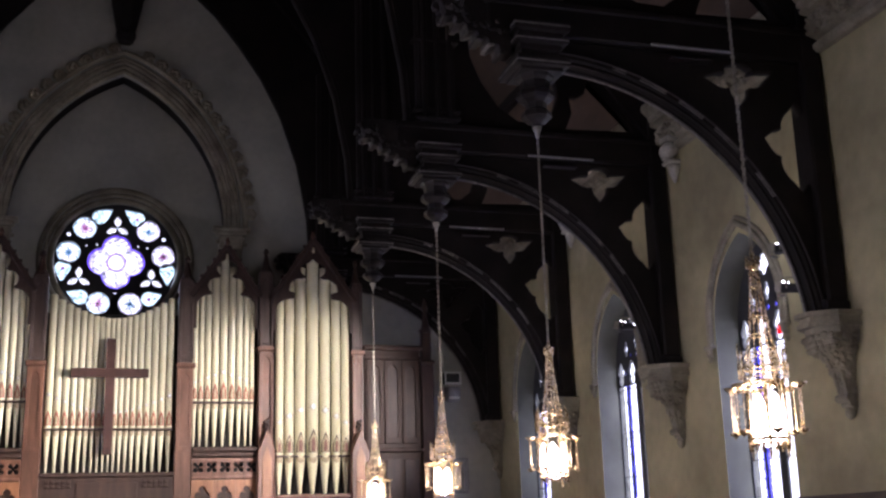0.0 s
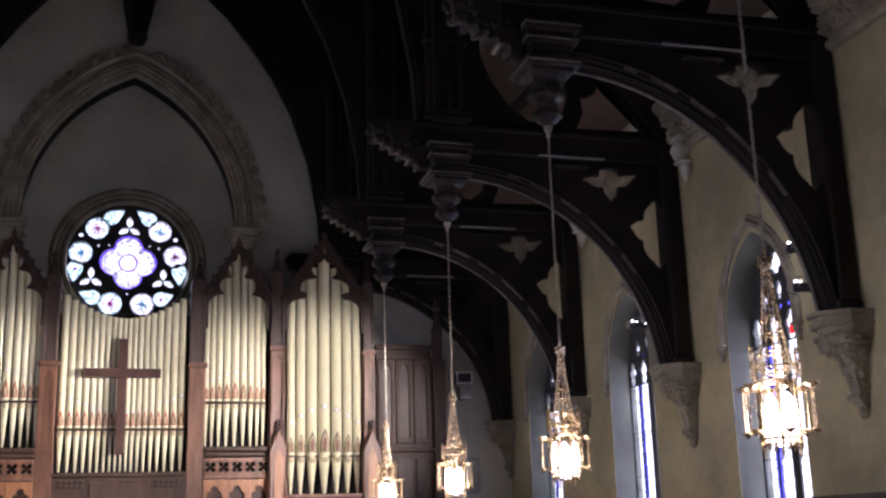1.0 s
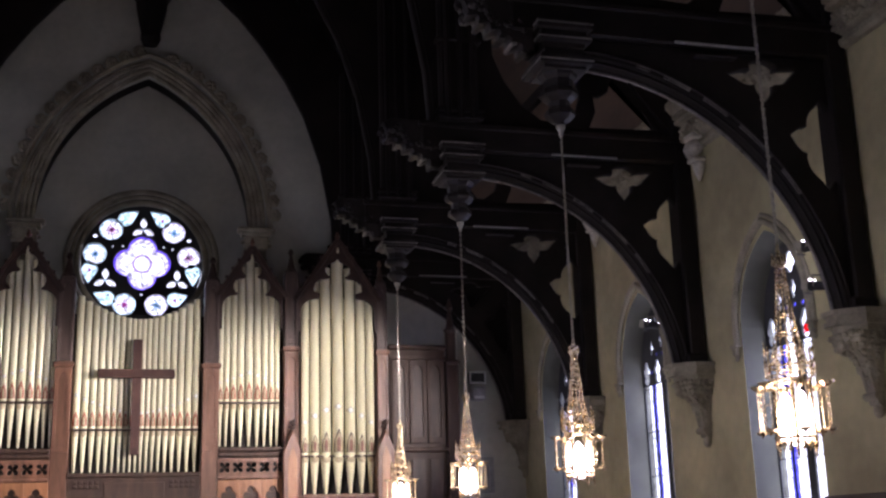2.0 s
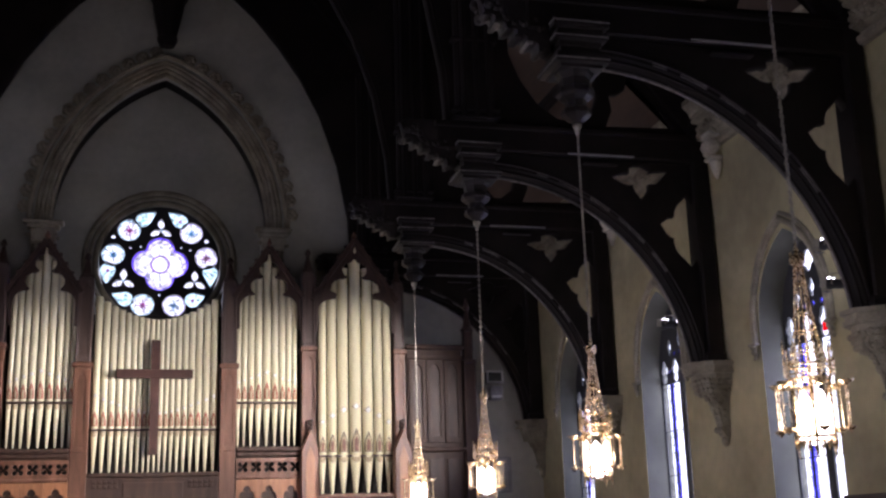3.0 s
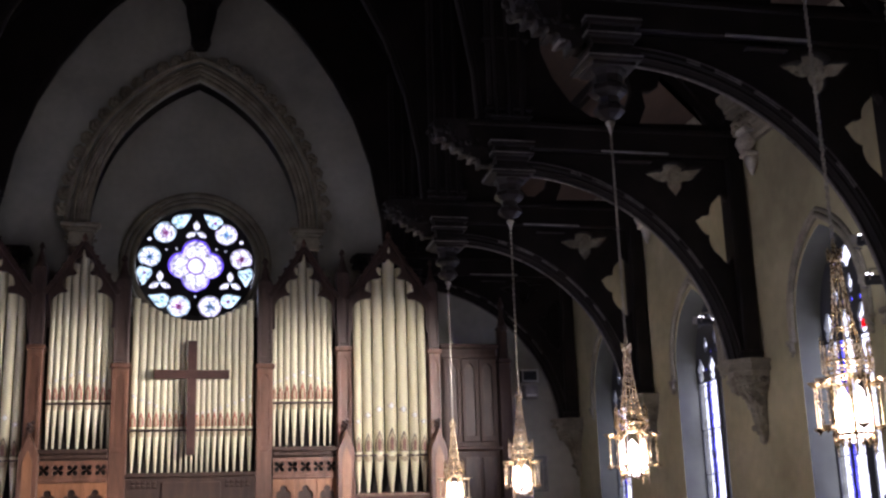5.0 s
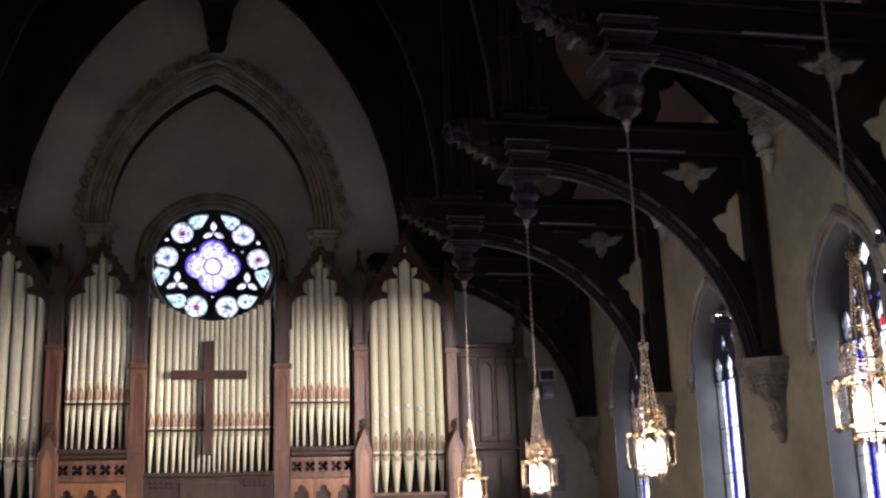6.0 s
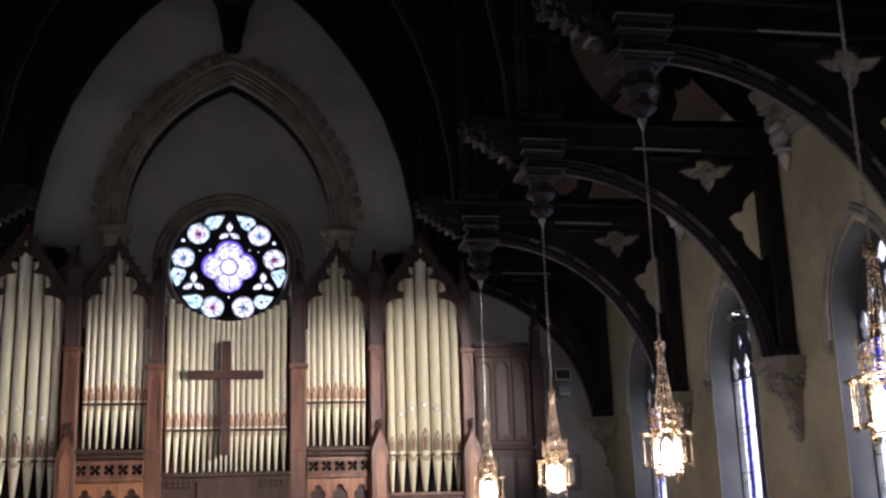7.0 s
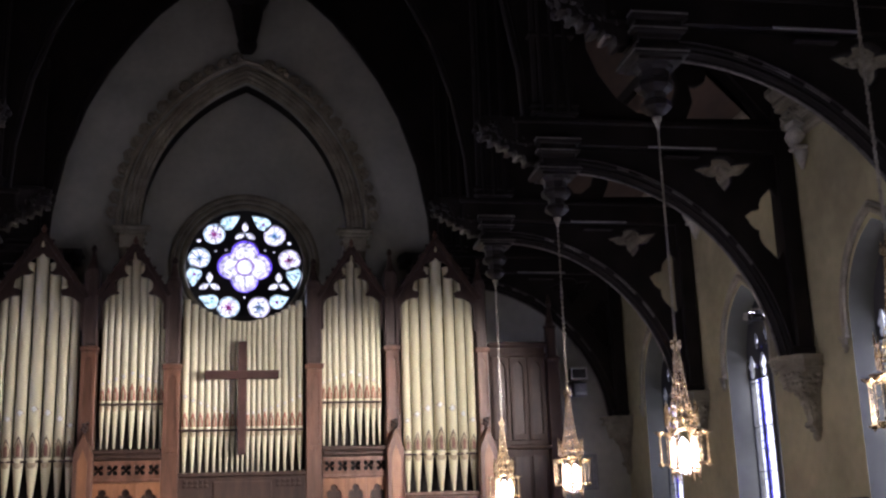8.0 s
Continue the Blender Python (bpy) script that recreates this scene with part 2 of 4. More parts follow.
def foil(cx, cz, lobes, n=72):
    """The outline of overlapping discs (dx, dz, r) round a centre."""
    pts = []
    for i in range(n):
        a = 2 * math.pi * i / n
        ux, uz = math.cos(a), math.sin(a)
        best = 0.02
        for dx, dz, r in lobes:
            b = ux * dx + uz * dz
            q = b * b - dx * dx - dz * dz + r * r
            if q > 0:
                best = max(best, b + math.sqrt(q))
        pts.append((cx + ux * best, cz + uz * best))
    return pts


def star(cx, cz, tips, waist, n=20):
    """A leaf-like opening whose lobes run out to the given tips (dx, dz), waisted between them."""
    tips = sorted((math.atan2(dz, dx), math.hypot(dx, dz)) for dx, dz in tips)
    pts = []
    for (a0, r0), (a1, r1) in zip(tips, tips[1:] + [(tips[0][0] + 2 * math.pi, tips[0][1])]):
        for i in range(n):
            u = i / n
            rr = (r0 if u < 0.5 else r1)
            k = abs(2 * u - 1)
            r = waist + (rr - waist) * (0.25 * k + 0.75 * k ** 2.2 if k > 0.75 else k * (0.9 - 0.1 * k))
            a = a0 + (a1 - a0) * u
            pts.append((cx + r * math.cos(a), cz + r * math.sin(a)))
    return pts


def backdrop(name, m, w, h, strength):
    """A plain sheet of bright sky outside a window."""
    mt = bpy.data.materials.new("daylight_sky")
    mt.use_nodes = True
    n = mt.node_tree.nodes
    n.remove(n["Principled BSDF"])
    em = n.new("ShaderNodeEmission")
    em.inputs[0].default_value, em.inputs[1].default_value = (0.86, 0.92, 1.0, 1), strength
    mt.node_tree.links.new(em.outputs[0], n["Material Output"].inputs[0])
    bm = bmesh.new()
    bmesh.ops.create_grid(bm, x_segments=1, y_segments=1, size=0.5, matrix=m @ Matrix.Diagonal((w, h, 1, 1)))
    return tagged(obj(name, bm, mt), "plain bright sky outside the windows", "sky", kind="structure")


backdrop("backdrop_east", pose(AX + 13, 16, 7, 0, 90, 0), 22, 46, 1.35)
backdrop("backdrop_west", pose(AX - 13, 10, 7, 0, 90, 0), 22, 46, 1.6)
backdrop("backdrop_north", pose(AX, 31, 9, 90, 0, 0), 16, 12, 0.95)

# ---------------------------------------------------------------- structure
def up(z):
    return EYE + z


def setting(name, data, mat, label="", category=""):
    return tagged(obj(name, data, mat), label, category, kind="structure")


setting("floor", box(AX - 9.6, AX + 9.6, -8.4, END + 2.2, -0.2, 0), FLOOR, "brown boarded floor of the nave", "floor")
SPRING, HOOD_APEX = 3.1, 4.66


def window_opening(cy, half=0.94, apex=4.46):
    return [(cy - half, up(0.0))] + pointed(half, up(SPRING), up(apex), cx=cy) + [(cy + half, up(0.0))]


for side, name in ((1, "wall_east"), (-1, "wall_west")):
    outline = [(-8, 0), (END + 0.5, 0), (END + 0.5, up(7.3)), (-8, up(7.3))]
    wall = setting(name, shifted(plate(outline, [window_opening(wy) for wy in WINDOWS], 0.3, side=True), x=AX + side * (WALL + 0.15)), PLASTER,
                   "aged beige plaster side wall with pointed windows", "wall")
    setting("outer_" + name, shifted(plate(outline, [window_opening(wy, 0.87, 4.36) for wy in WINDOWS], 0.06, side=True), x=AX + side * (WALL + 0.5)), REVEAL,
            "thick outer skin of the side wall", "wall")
    dado = bmesh.new()
    stops = [-8] + [e for wy in WINDOWS for e in (wy - 0.97, wy + 0.97)] + [END]
    xo = AX + side * (WALL + 0.002)
    for y0, y1 in zip(stops[::2], stops[1::2]):
        for depth, z0, z1, bev in ((0.06, 0, up(0.28), 0.005), (0.1, up(0.28), up(0.4), 0.02)):
            xi = AX + side * (WALL - depth)
            add_box(dado, min(xi, xo), max(xi, xo), y0, y1, z0, z1, bev)
    setting("baseboard", dado, DADO, "dark oak dado along the side wall", "dado")
    # cornice under the roof, with a carved band
    prof = [(0, 6.36), (-0.09, 6.36), (-0.13, 6.41), (-0.13, 6.47), (-0.06, 6.5), (-0.06, 6.54), (-0.17, 6.58), (-0.17, 6.86), (-0.17, 6.88), (-0.28, 6.9), (-0.3, 6.95), (-0.24, 6.98), (-0.3, 7.02), (-0.3, 7.08), (-0.42, 7.2), (-0.42, 7.3), (0, 7.3)]
    bm = bmesh.new()
    ends = [[bm.verts.new((AX + side * (WALL + dx), yy, up(z))) for dx, z in prof] for yy in (-8, END)]
    for i in range(len(prof)):
        bm.faces.new((ends[0][i], ends[0][(i + 1) % len(prof)], ends[1][(i + 1) % len(prof)], ends[1][i]))
    bmesh.ops.recalc_face_normals(bm, faces=bm.faces)
    cornice = setting("trim", bm, STONE, "moulded stone cornice with a carved leaf band", "cornice")
    bm = bmesh.new()
    rnd = random.Random(5)
    for i in range(75):
        yy = 9 + i * 0.235
        for dy, dz, r in ((0, 0.0, 0.07), (0.07, 0.06, 0.05), (-0.07, 0.06, 0.05), (0.06, -0.07, 0.045), (-0.06, -0.07, 0.045), (0, 0.12, 0.035)):
            add_ball(bm, AX + side * (WALL - 0.18), yy + dy + rnd.uniform(-0.015, 0.015), up(6.71 + (dz if i % 2 else -dz) + rnd.uniform(-0.015, 0.015)), 0.05 + 0.04 * rnd.random(), r, r * 1.15)
    part("carved_band", bm, STONE, cornice)

for side in (1, -1):
    for i, wy in enumerate(WINDOWS):
        # splayed reveal between the two skins
        win = thing("window_%d" % (i + 1 + (6 if side < 0 else 0)), AX + side * WALL, wy, up(0), "tall pointed stained-glass window lit by daylight", "window", "side windows", "structure")
        inner, outer = window_opening(0), window_opening(0, 0.87, 4.36)
        bm = bmesh.new()
        a = [bm.verts.new((side * 0.006, y, z - EYE)) for y, z in inner]
        b = [bm.verts.new((side * 0.469, y, z - EYE)) for y, z in outer]
        for k in range(len(a)):
            k2 = (k + 1) % len(a)
            bm.faces.new((a[k], a[k2], b[k2], b[k]))
        part("reveal", bm, REVEAL, win, "splayed plaster reveal with shade put into its colour")
        # hood mould on short stops
        path = pointed(1.07, SPRING, HOOD_APEX, 16)
        path = [(path[0][0], 2.84)] + path + [(path[-1][0], 2.84)]
        bm = bmesh.new()
        put = (lambda s: lambda y, d, z: (-s * d, y, z))(side)
        add_sweep(bm, path, rounded(0.05, 0.035, 0.05), put)
        add_sweep(bm, path, rounded(-0.045, 0.02, 0.035), put)
        part("hood_mould", bm, STONE, win, "moulded stone hood over the window")
        bm = bmesh.new()
        for e in (-1, 1):
            add_box(bm, min(0, -side * 0.1), max(0, -side * 0.1), e * 1.07 - 0.11, e * 1.07 + 0.11, 2.8, 2.85, 0.012)
            for j in range(7):
                add_ball(bm, -side * (0.06 - 0.005 * j), e * (1.07 + 0.03 * math.cos(j * 2.2)), 2.79 - 0.03 * j, 0.06 - 0.004 * j, 0.085 - 0.008 * j, 0.045)
        part("hood_stop", bm, STONE, win, "carved leaf stop")
        # tracery: two couplets of lights with cusped heads under a traceried top
        g = side * (GLASS - WALL)
        lights = (-0.72, -0.24, 0.24, 0.72)
        # each light is pale glass, with a blue border towards its twin and a narrow one at the middle mullion
        spans = [(c - (0.225 if i % 2 else (0.15 if i == 2 else 0.14)), c + (0.225 if i % 2 == 0 else (0.15 if i == 1 else 0.14))) for i, c in enumerate(lights)]
        holes = [[(a, 0.06), (a, 2.74), (b, 2.74), (b, 0.06)] for a, b in spans]
        heads = [foil(c * 0.97, 2.96, [(0, -0.1, 0.105), (-0.055, 0.05, 0.08), (0.055, 0.05, 0.08), (0, 0.14, 0.075), (0, 0.21, 0.045)], 40) for c in lights]
        ovals = [foil(c, z, [(0, 0, 0.07), (0, 0.1, 0.05), (0, -0.1, 0.05)], 24) for c, z in ((0, 3.55), (-0.42, 3.45), (0.42, 3.45))]
        crown = [foil(0.03, 3.98, [(0.085, 0, 0.08), (-0.085, 0, 0.08), (0, 0.09, 0.08), (0, -0.09, 0.08)], 36)]
        eyes = [disc(c, z, 0.045, 10) for c, z in ((-0.22, 3.3), (0.22, 3.3), (-0.48, 2.98), (0.48, 2.98), (0, 3.3))]
        outline = [(-0.89, -0.02)] + pointed(0.89, SPRING, 4.4) + [(0.89, -0.02)]
        part("tracery", shifted(plate(outline, holes + heads + ovals + crown + eyes, 0.05, 0.006, side=True), x=g), LEAD, win, "dark tracery with four lights")
        for h, mt in [(h, CLEAR) for h in heads + ovals + crown] + [(h, BLUE) for h in eyes]:
            part("pane", shifted(plate(h, (), 0.008, side=True), x=g + side * 0.012), mt, win).visible_shadow = False
        for c, (a, b) in zip(lights, spans):
            part("pane", shifted(plate([(max(a, c - 0.15), 0.06), (max(a, c - 0.15), 2.74), (min(b, c + 0.15), 2.74), (min(b, c + 0.15), 0.06)], (), 0.008, side=True), x=g + side * 0.012), CLEAR, win).visible_shadow = False
            for e, edge in ((-1, a), (1, b)):
                if abs(edge - c) > 0.2:
                    part("blue_border", shifted(plate([(edge, 0.06), (edge, 2.74), (c + e * 0.15, 2.74), (c + e * 0.15, 0.06)], (), 0.008, side=True), x=g + side * 0.008), BLUE, win, "blue glass border").visible_shadow = False
            bar = bmesh.new()
            x0, x1 = sorted((g - side * 0.012, g + side * 0.004))
            for j in range(4):
                add_box(bar, x0, x1, a, b, 0.18 + j * 0.83, 0.193 + j * 0.83)
            for e in (-1, 1):
                for j in range(18):
                    add_box(bar, x0, x1, c + e * 0.138 - 0.013, c + e * 0.138 + 0.013, 0.15 + j * 0.142, 0.176 + j * 0.142, 0.005)
            part("saddle_bar", bar, LEAD, win, "lead bars and toothed border leads")
        part("ruby_pane", shifted(plate([(-0.29, 2.83), (-0.29, 2.98), (-0.17, 2.98), (-0.17, 2.83)], (), 0.006, side=True), x=g), RUBY, win, "small ruby pane").visible_shadow = False

# end wall with the great pointed arch
ARCH_IN, ARCH_SPRING, ARCH_APEX = 2.5, 7.28, 11.13
opening = [(AX - ARCH_IN, 0.02)] + pointed(ARCH_IN, up(ARCH_SPRING), up(ARCH_APEX), 24, AX) + [(AX + ARCH_IN, 0.02)]
outline = [(AX - 9.8, 0), (AX + 9.8, 0), (AX + 9.8, up(7.2)), (AX, up(18.6)), (AX - 9.8, up(7.2))]
setting("wall_north", shifted(plate(outline, [opening], 0.4), y=END + 0.2), GABLE, "grey-brown plaster end wall with a pointed arch", "wall")
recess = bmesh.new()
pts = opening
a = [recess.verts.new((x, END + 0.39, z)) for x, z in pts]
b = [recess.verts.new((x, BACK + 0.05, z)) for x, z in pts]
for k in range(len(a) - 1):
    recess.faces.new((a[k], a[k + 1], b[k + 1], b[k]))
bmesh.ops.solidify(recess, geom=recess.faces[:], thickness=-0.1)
# shade inside the recess is put into the colour by using the dark oak
setting("recess_vault", recess, TRUSS, "recess soffit coloured dark to stand for shade", "vault")
RX, RZ, RR = AX + 0.01, up(6.61), 1.395
setting("wall_recess", shifted(plate([(AX - 3.2, 0), (AX + 3.2, 0), (AX + 3.2, up(11.6)), (AX - 3.2, up(11.6))], [disc(RX, RZ, RR + 0.03, 48)], 0.3), y=BACK + 0.15), GABLE,
        "plaster back wall of the recess around the rose window", "wall")
bm = bmesh.new()
for R, r in ((RR + 0.1, 0.07), (RR + 0.24, 0.045), (RR + 0.36, 0.06)):
    add_torus(bm, (RX, BACK - 0.01, RZ), (0, 1, 0), R, r, 64, 8)
setting("trim_rose", bm, STONE, "moulded stone rings round the rose window", "moulding")
# arch orders
bm = bmesh.new()
for o, d, r in ((0.02, 0.0, 0.06), (-0.08, -0.05, 0.055), (-0.18, -0.09, 0.05), (-0.28, -0.06, 0.045), (-0.44, -0.07, 0.065)):
    path = [(AX + x, up(z)) for x, z in pointed(ARCH_IN, ARCH_SPRING, ARCH_APEX, 30)]
    add_sweep(bm, path, rounded(o, END + d, r, 8), front)
arch = setting("trim_arch", bm, STONE, "moulded pointed stone arch over the organ", "arch")
leaf = bmesh.new()
for dx, dz, r in ((0, 0, 0.09), (0.08, 0.08, 0.08), (-0.08, 0.08, 0.08), (0, 0.14, 0.06), (0.1, -0.03, 0.06), (-0.1, -0.03, 0.06)):
    add_ball(leaf, dx, 0, dz, r, 0.1, r)
leaf_mesh = bpy.data.meshes.new("leaf")
leaf.to_mesh(leaf_mesh)
leaf.free()
path = pointed(ARCH_IN, ARCH_SPRING, ARCH_APEX, 30)
for i in range(2, len(path) - 1, 2):
    (x0, z0), (x1, z1) = path[i - 1], path[i]
    ln = math.hypot(x1 - x0, z1 - z0)
    nx, nz = -(z1 - z0) / ln, (x1 - x0) / ln
    lf = part("leaf_boss", leaf_mesh, STONE, arch)
    lf.matrix_basis = pose(AX + x1 + nx * 0.53, END - 0.06, up(z1 + nz * 0.53), 0, math.degrees(math.atan2(nx, nz)), 0)
bm = bmesh.new()
for e in (-1, 1):
    for (w, z0, z1) in ((0.44, 7.18, 7.28), (0.36, 7.08, 7.18), (0.28, 6.75, 7.08)):
        add_box(bm, AX + e * 2.6 - w, AX + e * 2.6 + w, END - 0.1 - w * 0.5, END + 0.02, up(z0), up(z1), 0.025)
    for j in range(3):
        add_lathe(bm, [(0.08, up(2)), (0.08, up(6.75))], 10, (AX + e * (2.38 + j * 0.2), END - 0.06))
    for j in range(14):
        add_ball(bm, AX + e * 2.6 - 0.32 + 0.05 * j, END - 0.2 + 0.02 * (j % 3), up(6.92 + 0.06 * math.sin(j * 2.3)), 0.055)
setting("trim_capital", bm, STONE, "carved stone capitals under the arch", "capital")

# rose window
rose = thing("window_rose", RX, BACK, RZ, "round rose window of bright stained glass", "window", kind="structure")
UNIT = 0.01357
rounds = [(-55, 60), (53, 58), (-81, 15), (80, 13), (-28, -75), (26, -75)]
drops = [((-31, 80), (-8, 96)), ((33, 80), (12, 95)), ((-89, -14), (-91, -39)), ((88, -14), (89, -39)), ((-58, -65), (-80, -56)), ((58, -65), (79, -57))]   # bulb and tip
trefs = [(0, 62, 90), (-62, -32, 90), (61, -32, 90)]
holes, glass = [], []
quat = foil(0, 0, [(24 * UNIT * math.cos(a), 24 * UNIT * math.sin(a), 25 * UNIT) for a in (0, math.pi / 2, math.pi, -math.pi / 2)])
holes.append(quat)
for i, (dx, dz) in enumerate(rounds):
    holes.append(disc(dx * UNIT, dz * UNIT, 19.8 * UNIT, 22))
for (bx, bz), (tx, tz) in drops:
    lobes = [((tx - bx) * u * UNIT, (tz - bz) * u * UNIT, (12 * (1 - u) + 1.2) * UNIT) for u in (0, 0.2, 0.4, 0.6, 0.8, 1.0)]
    holes.append(foil(bx * UNIT, bz * UNIT, lobes, 48))
for dx, dz, a0 in trefs:
    lobes = []
    for k in range(3):
        a = math.radians(a0 + 120 * k)
        for s, r in ((9.5, 5.6), (13, 5.4), (17, 3.0), (20, 1.4)):
            lobes.append((s * UNIT * math.cos(a), s * UNIT * math.sin(a), r * UNIT))
    holes.append(foil(dx * UNIT, dz * UNIT, lobes, 60))
for dx, dz in ((-52, 28), (52, 27), (0, -57), (-82, 47), (80, 44), (-34, 30), (36, 30)):
    holes.append(disc(dx * UNIT, dz * UNIT, (2.2 if abs(dx) < 60 else 4) * UNIT, 8))
part("tracery", shifted(plate(disc(0, 0, RR + 0.02, 64), holes, 0.14, 0.008), y=0.12), LEAD, rose, "dark stone tracery")
tints = [VIOLET] + [PEARL] * 6 + [CYAN] * 6 + [PEARL] * 3 + [CLEAR] * 9
for h, mt in zip(holes, tints):
    pane = part("pane", shifted(plate(h, (), 0.008), y=0.17), mt, rose)
    pane.visible_shadow = False


def small_pane(loop, mt, y, holes=()):
    pane = part("pane", shifted(plate(loop, holes, 0.006), y=y), mt, rose)
    pane.visible_shadow = False


small = foil(0, 0, [(23 * UNIT * math.cos(a), 23 * UNIT * math.sin(a), 22.5 * UNIT) for a in (0, math.pi / 2, math.pi, -math.pi / 2)])
quat_pane = [o for o in rose.children if o.name.startswith("pane")][0]
bpy.data.objects.remove(quat_pane)
small_pane(quat, VIOLET, 0.17, [small])
small_pane(small, PEARL, 0.17, [disc(0, 0, 17 * UNIT, 28)])
small_pane(small, LAVENDER, 0.16, [foil(0, 0, [(21 * UNIT * math.cos(a), 21 * UNIT * math.sin(a), 16 * UNIT) for a in (0, math.pi / 2, math.pi, -math.pi / 2)] + [(0, 0, 20 * UNIT)])])
small_pane(disc(0, 0, 17 * UNIT, 28), LILAC, 0.17, [disc(0, 0, 13.6 * UNIT, 28)])
for k in range(8):
    a = math.pi / 4 * k
    part("lead_came", add_rod(bmesh.new(), (17 * UNIT * math.cos(a), 0.14, 17 * UNIT * math.sin(a)), ((44 if k % 2 == 0 else 31) * UNIT * math.cos(a), 0.14, (44 if k % 2 == 0 else 31) * UNIT * math.sin(a)), 0.006, 4), LEAD, rose)
small_pane(disc(0, 0, 13.6 * UNIT, 28), CLEAR, 0.17)
for i, (dx, dz) in enumerate(rounds):
    pts = []
    for k in range(16):
        r = ((13.5 if k % 4 == 0 else 10) if k % 2 == 0 else 3.2) * UNIT
        pts.append((dx * UNIT + r * math.cos(k * math.pi / 8), dz * UNIT + r * math.sin(k * math.pi / 8)))
    for k in range(4):
        a = math.pi / 4 * k + 0.2
        bm = bmesh.new()
        add_rod(bm, (dx * UNIT - 19 * UNIT * math.cos(a), 0.14, dz * UNIT - 19 * UNIT * math.sin(a)), (dx * UNIT + 19 * UNIT * math.cos(a), 0.14, dz * UNIT + 19 * UNIT * math.sin(a)), 0.006, 4)
        part("lead_came", bm, LEAD, rose)
    small_pane(pts, (ROSE, AZURE, AZURE, ROSE, ROSE, AZURE)[i], 0.15)
    small_pane(disc(dx * UNIT, dz * UNIT, 19.6 * UNIT, 24), LAVENDER if i % 2 else CYAN, 0.16, [disc(dx * UNIT, dz * UNIT, 16.5 * UNIT, 24)])
for i, ((dx, dz), tip) in enumerate(drops):
    small_pane(disc(dx * UNIT, dz * UNIT, 3.2 * UNIT, 10), (CYAN, ROSE, ROSE, LAVENDER, CYAN, ROSE)[i], 0.15)
    for k in range(3):
        a = 2.1 * k + i
        part("lead_came", add_rod(bmesh.new(), (dx * UNIT, 0.14, dz * UNIT), ((dx + 11 * math.cos(a)) * UNIT, 0.14, (dz + 11 * math.sin(a)) * UNIT), 0.006, 4), LEAD, rose)
for dx, dz, a0 in trefs:
    small_pane(disc(dx * UNIT, dz * UNIT, 3 * UNIT, 10), CYAN, 0.15)

# roof: two sheathed slopes with purlins
for side, name in ((1, "ceiling_east"), (-1, "ceiling_west")):
    x0, x1 = AX + side * (WALL + 0.5), AX
    bm = bmesh.new()
    v = [bm.verts.new(c) for c in ((x0, -8.4, ROOF_Z - 0.65), (x0, END + 0.5, ROOF_Z - 0.65), (x1, END + 0.5, RIDGE_Z), (x1, -8.4, RIDGE_Z))]
    bm.faces.new(v)
    bmesh.ops.solidify(bm, geom=bm.faces[:], thickness=0.15 * side)
    slope = setting(name, bm, BOARDS, "dark boarded slope of the timber roof", "ceiling")
    bm = bmesh.new()
    for u, w in ((0.2, 0.16), (0.45, 0.2), (0.7, 0.2)):
        xx, zz = x0 + (x1 - x0) * u, ROOF_Z - 0.65 + (RIDGE_Z - ROOF_Z + 0.65) * u
        add_box(bm, xx - side * 0.1 - w / 2, xx - side * 0.1 + w / 2, -8, END, zz - 0.32, zz - 0.08, 0.02)
    tagged(obj("purlin", bm, TRUSS), "dark oak purlins along the roof slope", "purlin", kind="structure")
setting("wall_south", box(AX - 9.8, AX + 9.8, -8.5, -8.2, 0, up(18.6)), PLASTER, "plain plaster wall closing the nave", "wall")
setting("wall_recess_back", box(AX - 3.2, AX - 2.9, END + 0.45, BACK, 0, up(11)), GABLE, "plain side of the recess", "wall")

# ---------------------------------------------------------------- roof trusses
def arc(dx=0.0, n=26, first=0.0):
    """The lower arch of a truss, from the corbel up to the pendant, grown outwards by dx."""
    return [(5.1 + (3.53 + dx) * math.cos(t), 2.2 + (3.59 + dx) * math.sin(t)) for t in [first + (math.pi / 2 - 0.03 - first) * i / n for i in range(n + 1)]]


def upper_curve():
    knots = [(4.46, 6.72), (4.4, 7.6), (4.15, 8.95), (3.73, 10.2), (3.25, 11.15), (2.68, 12.0), (2.1, 12.72), (1.57, 13.22), (0.9, 13.7), (0.0, 14.1)]
    return knots


def rafter_z(x):
    return 6.6 + (9.0 - x) * 1.235


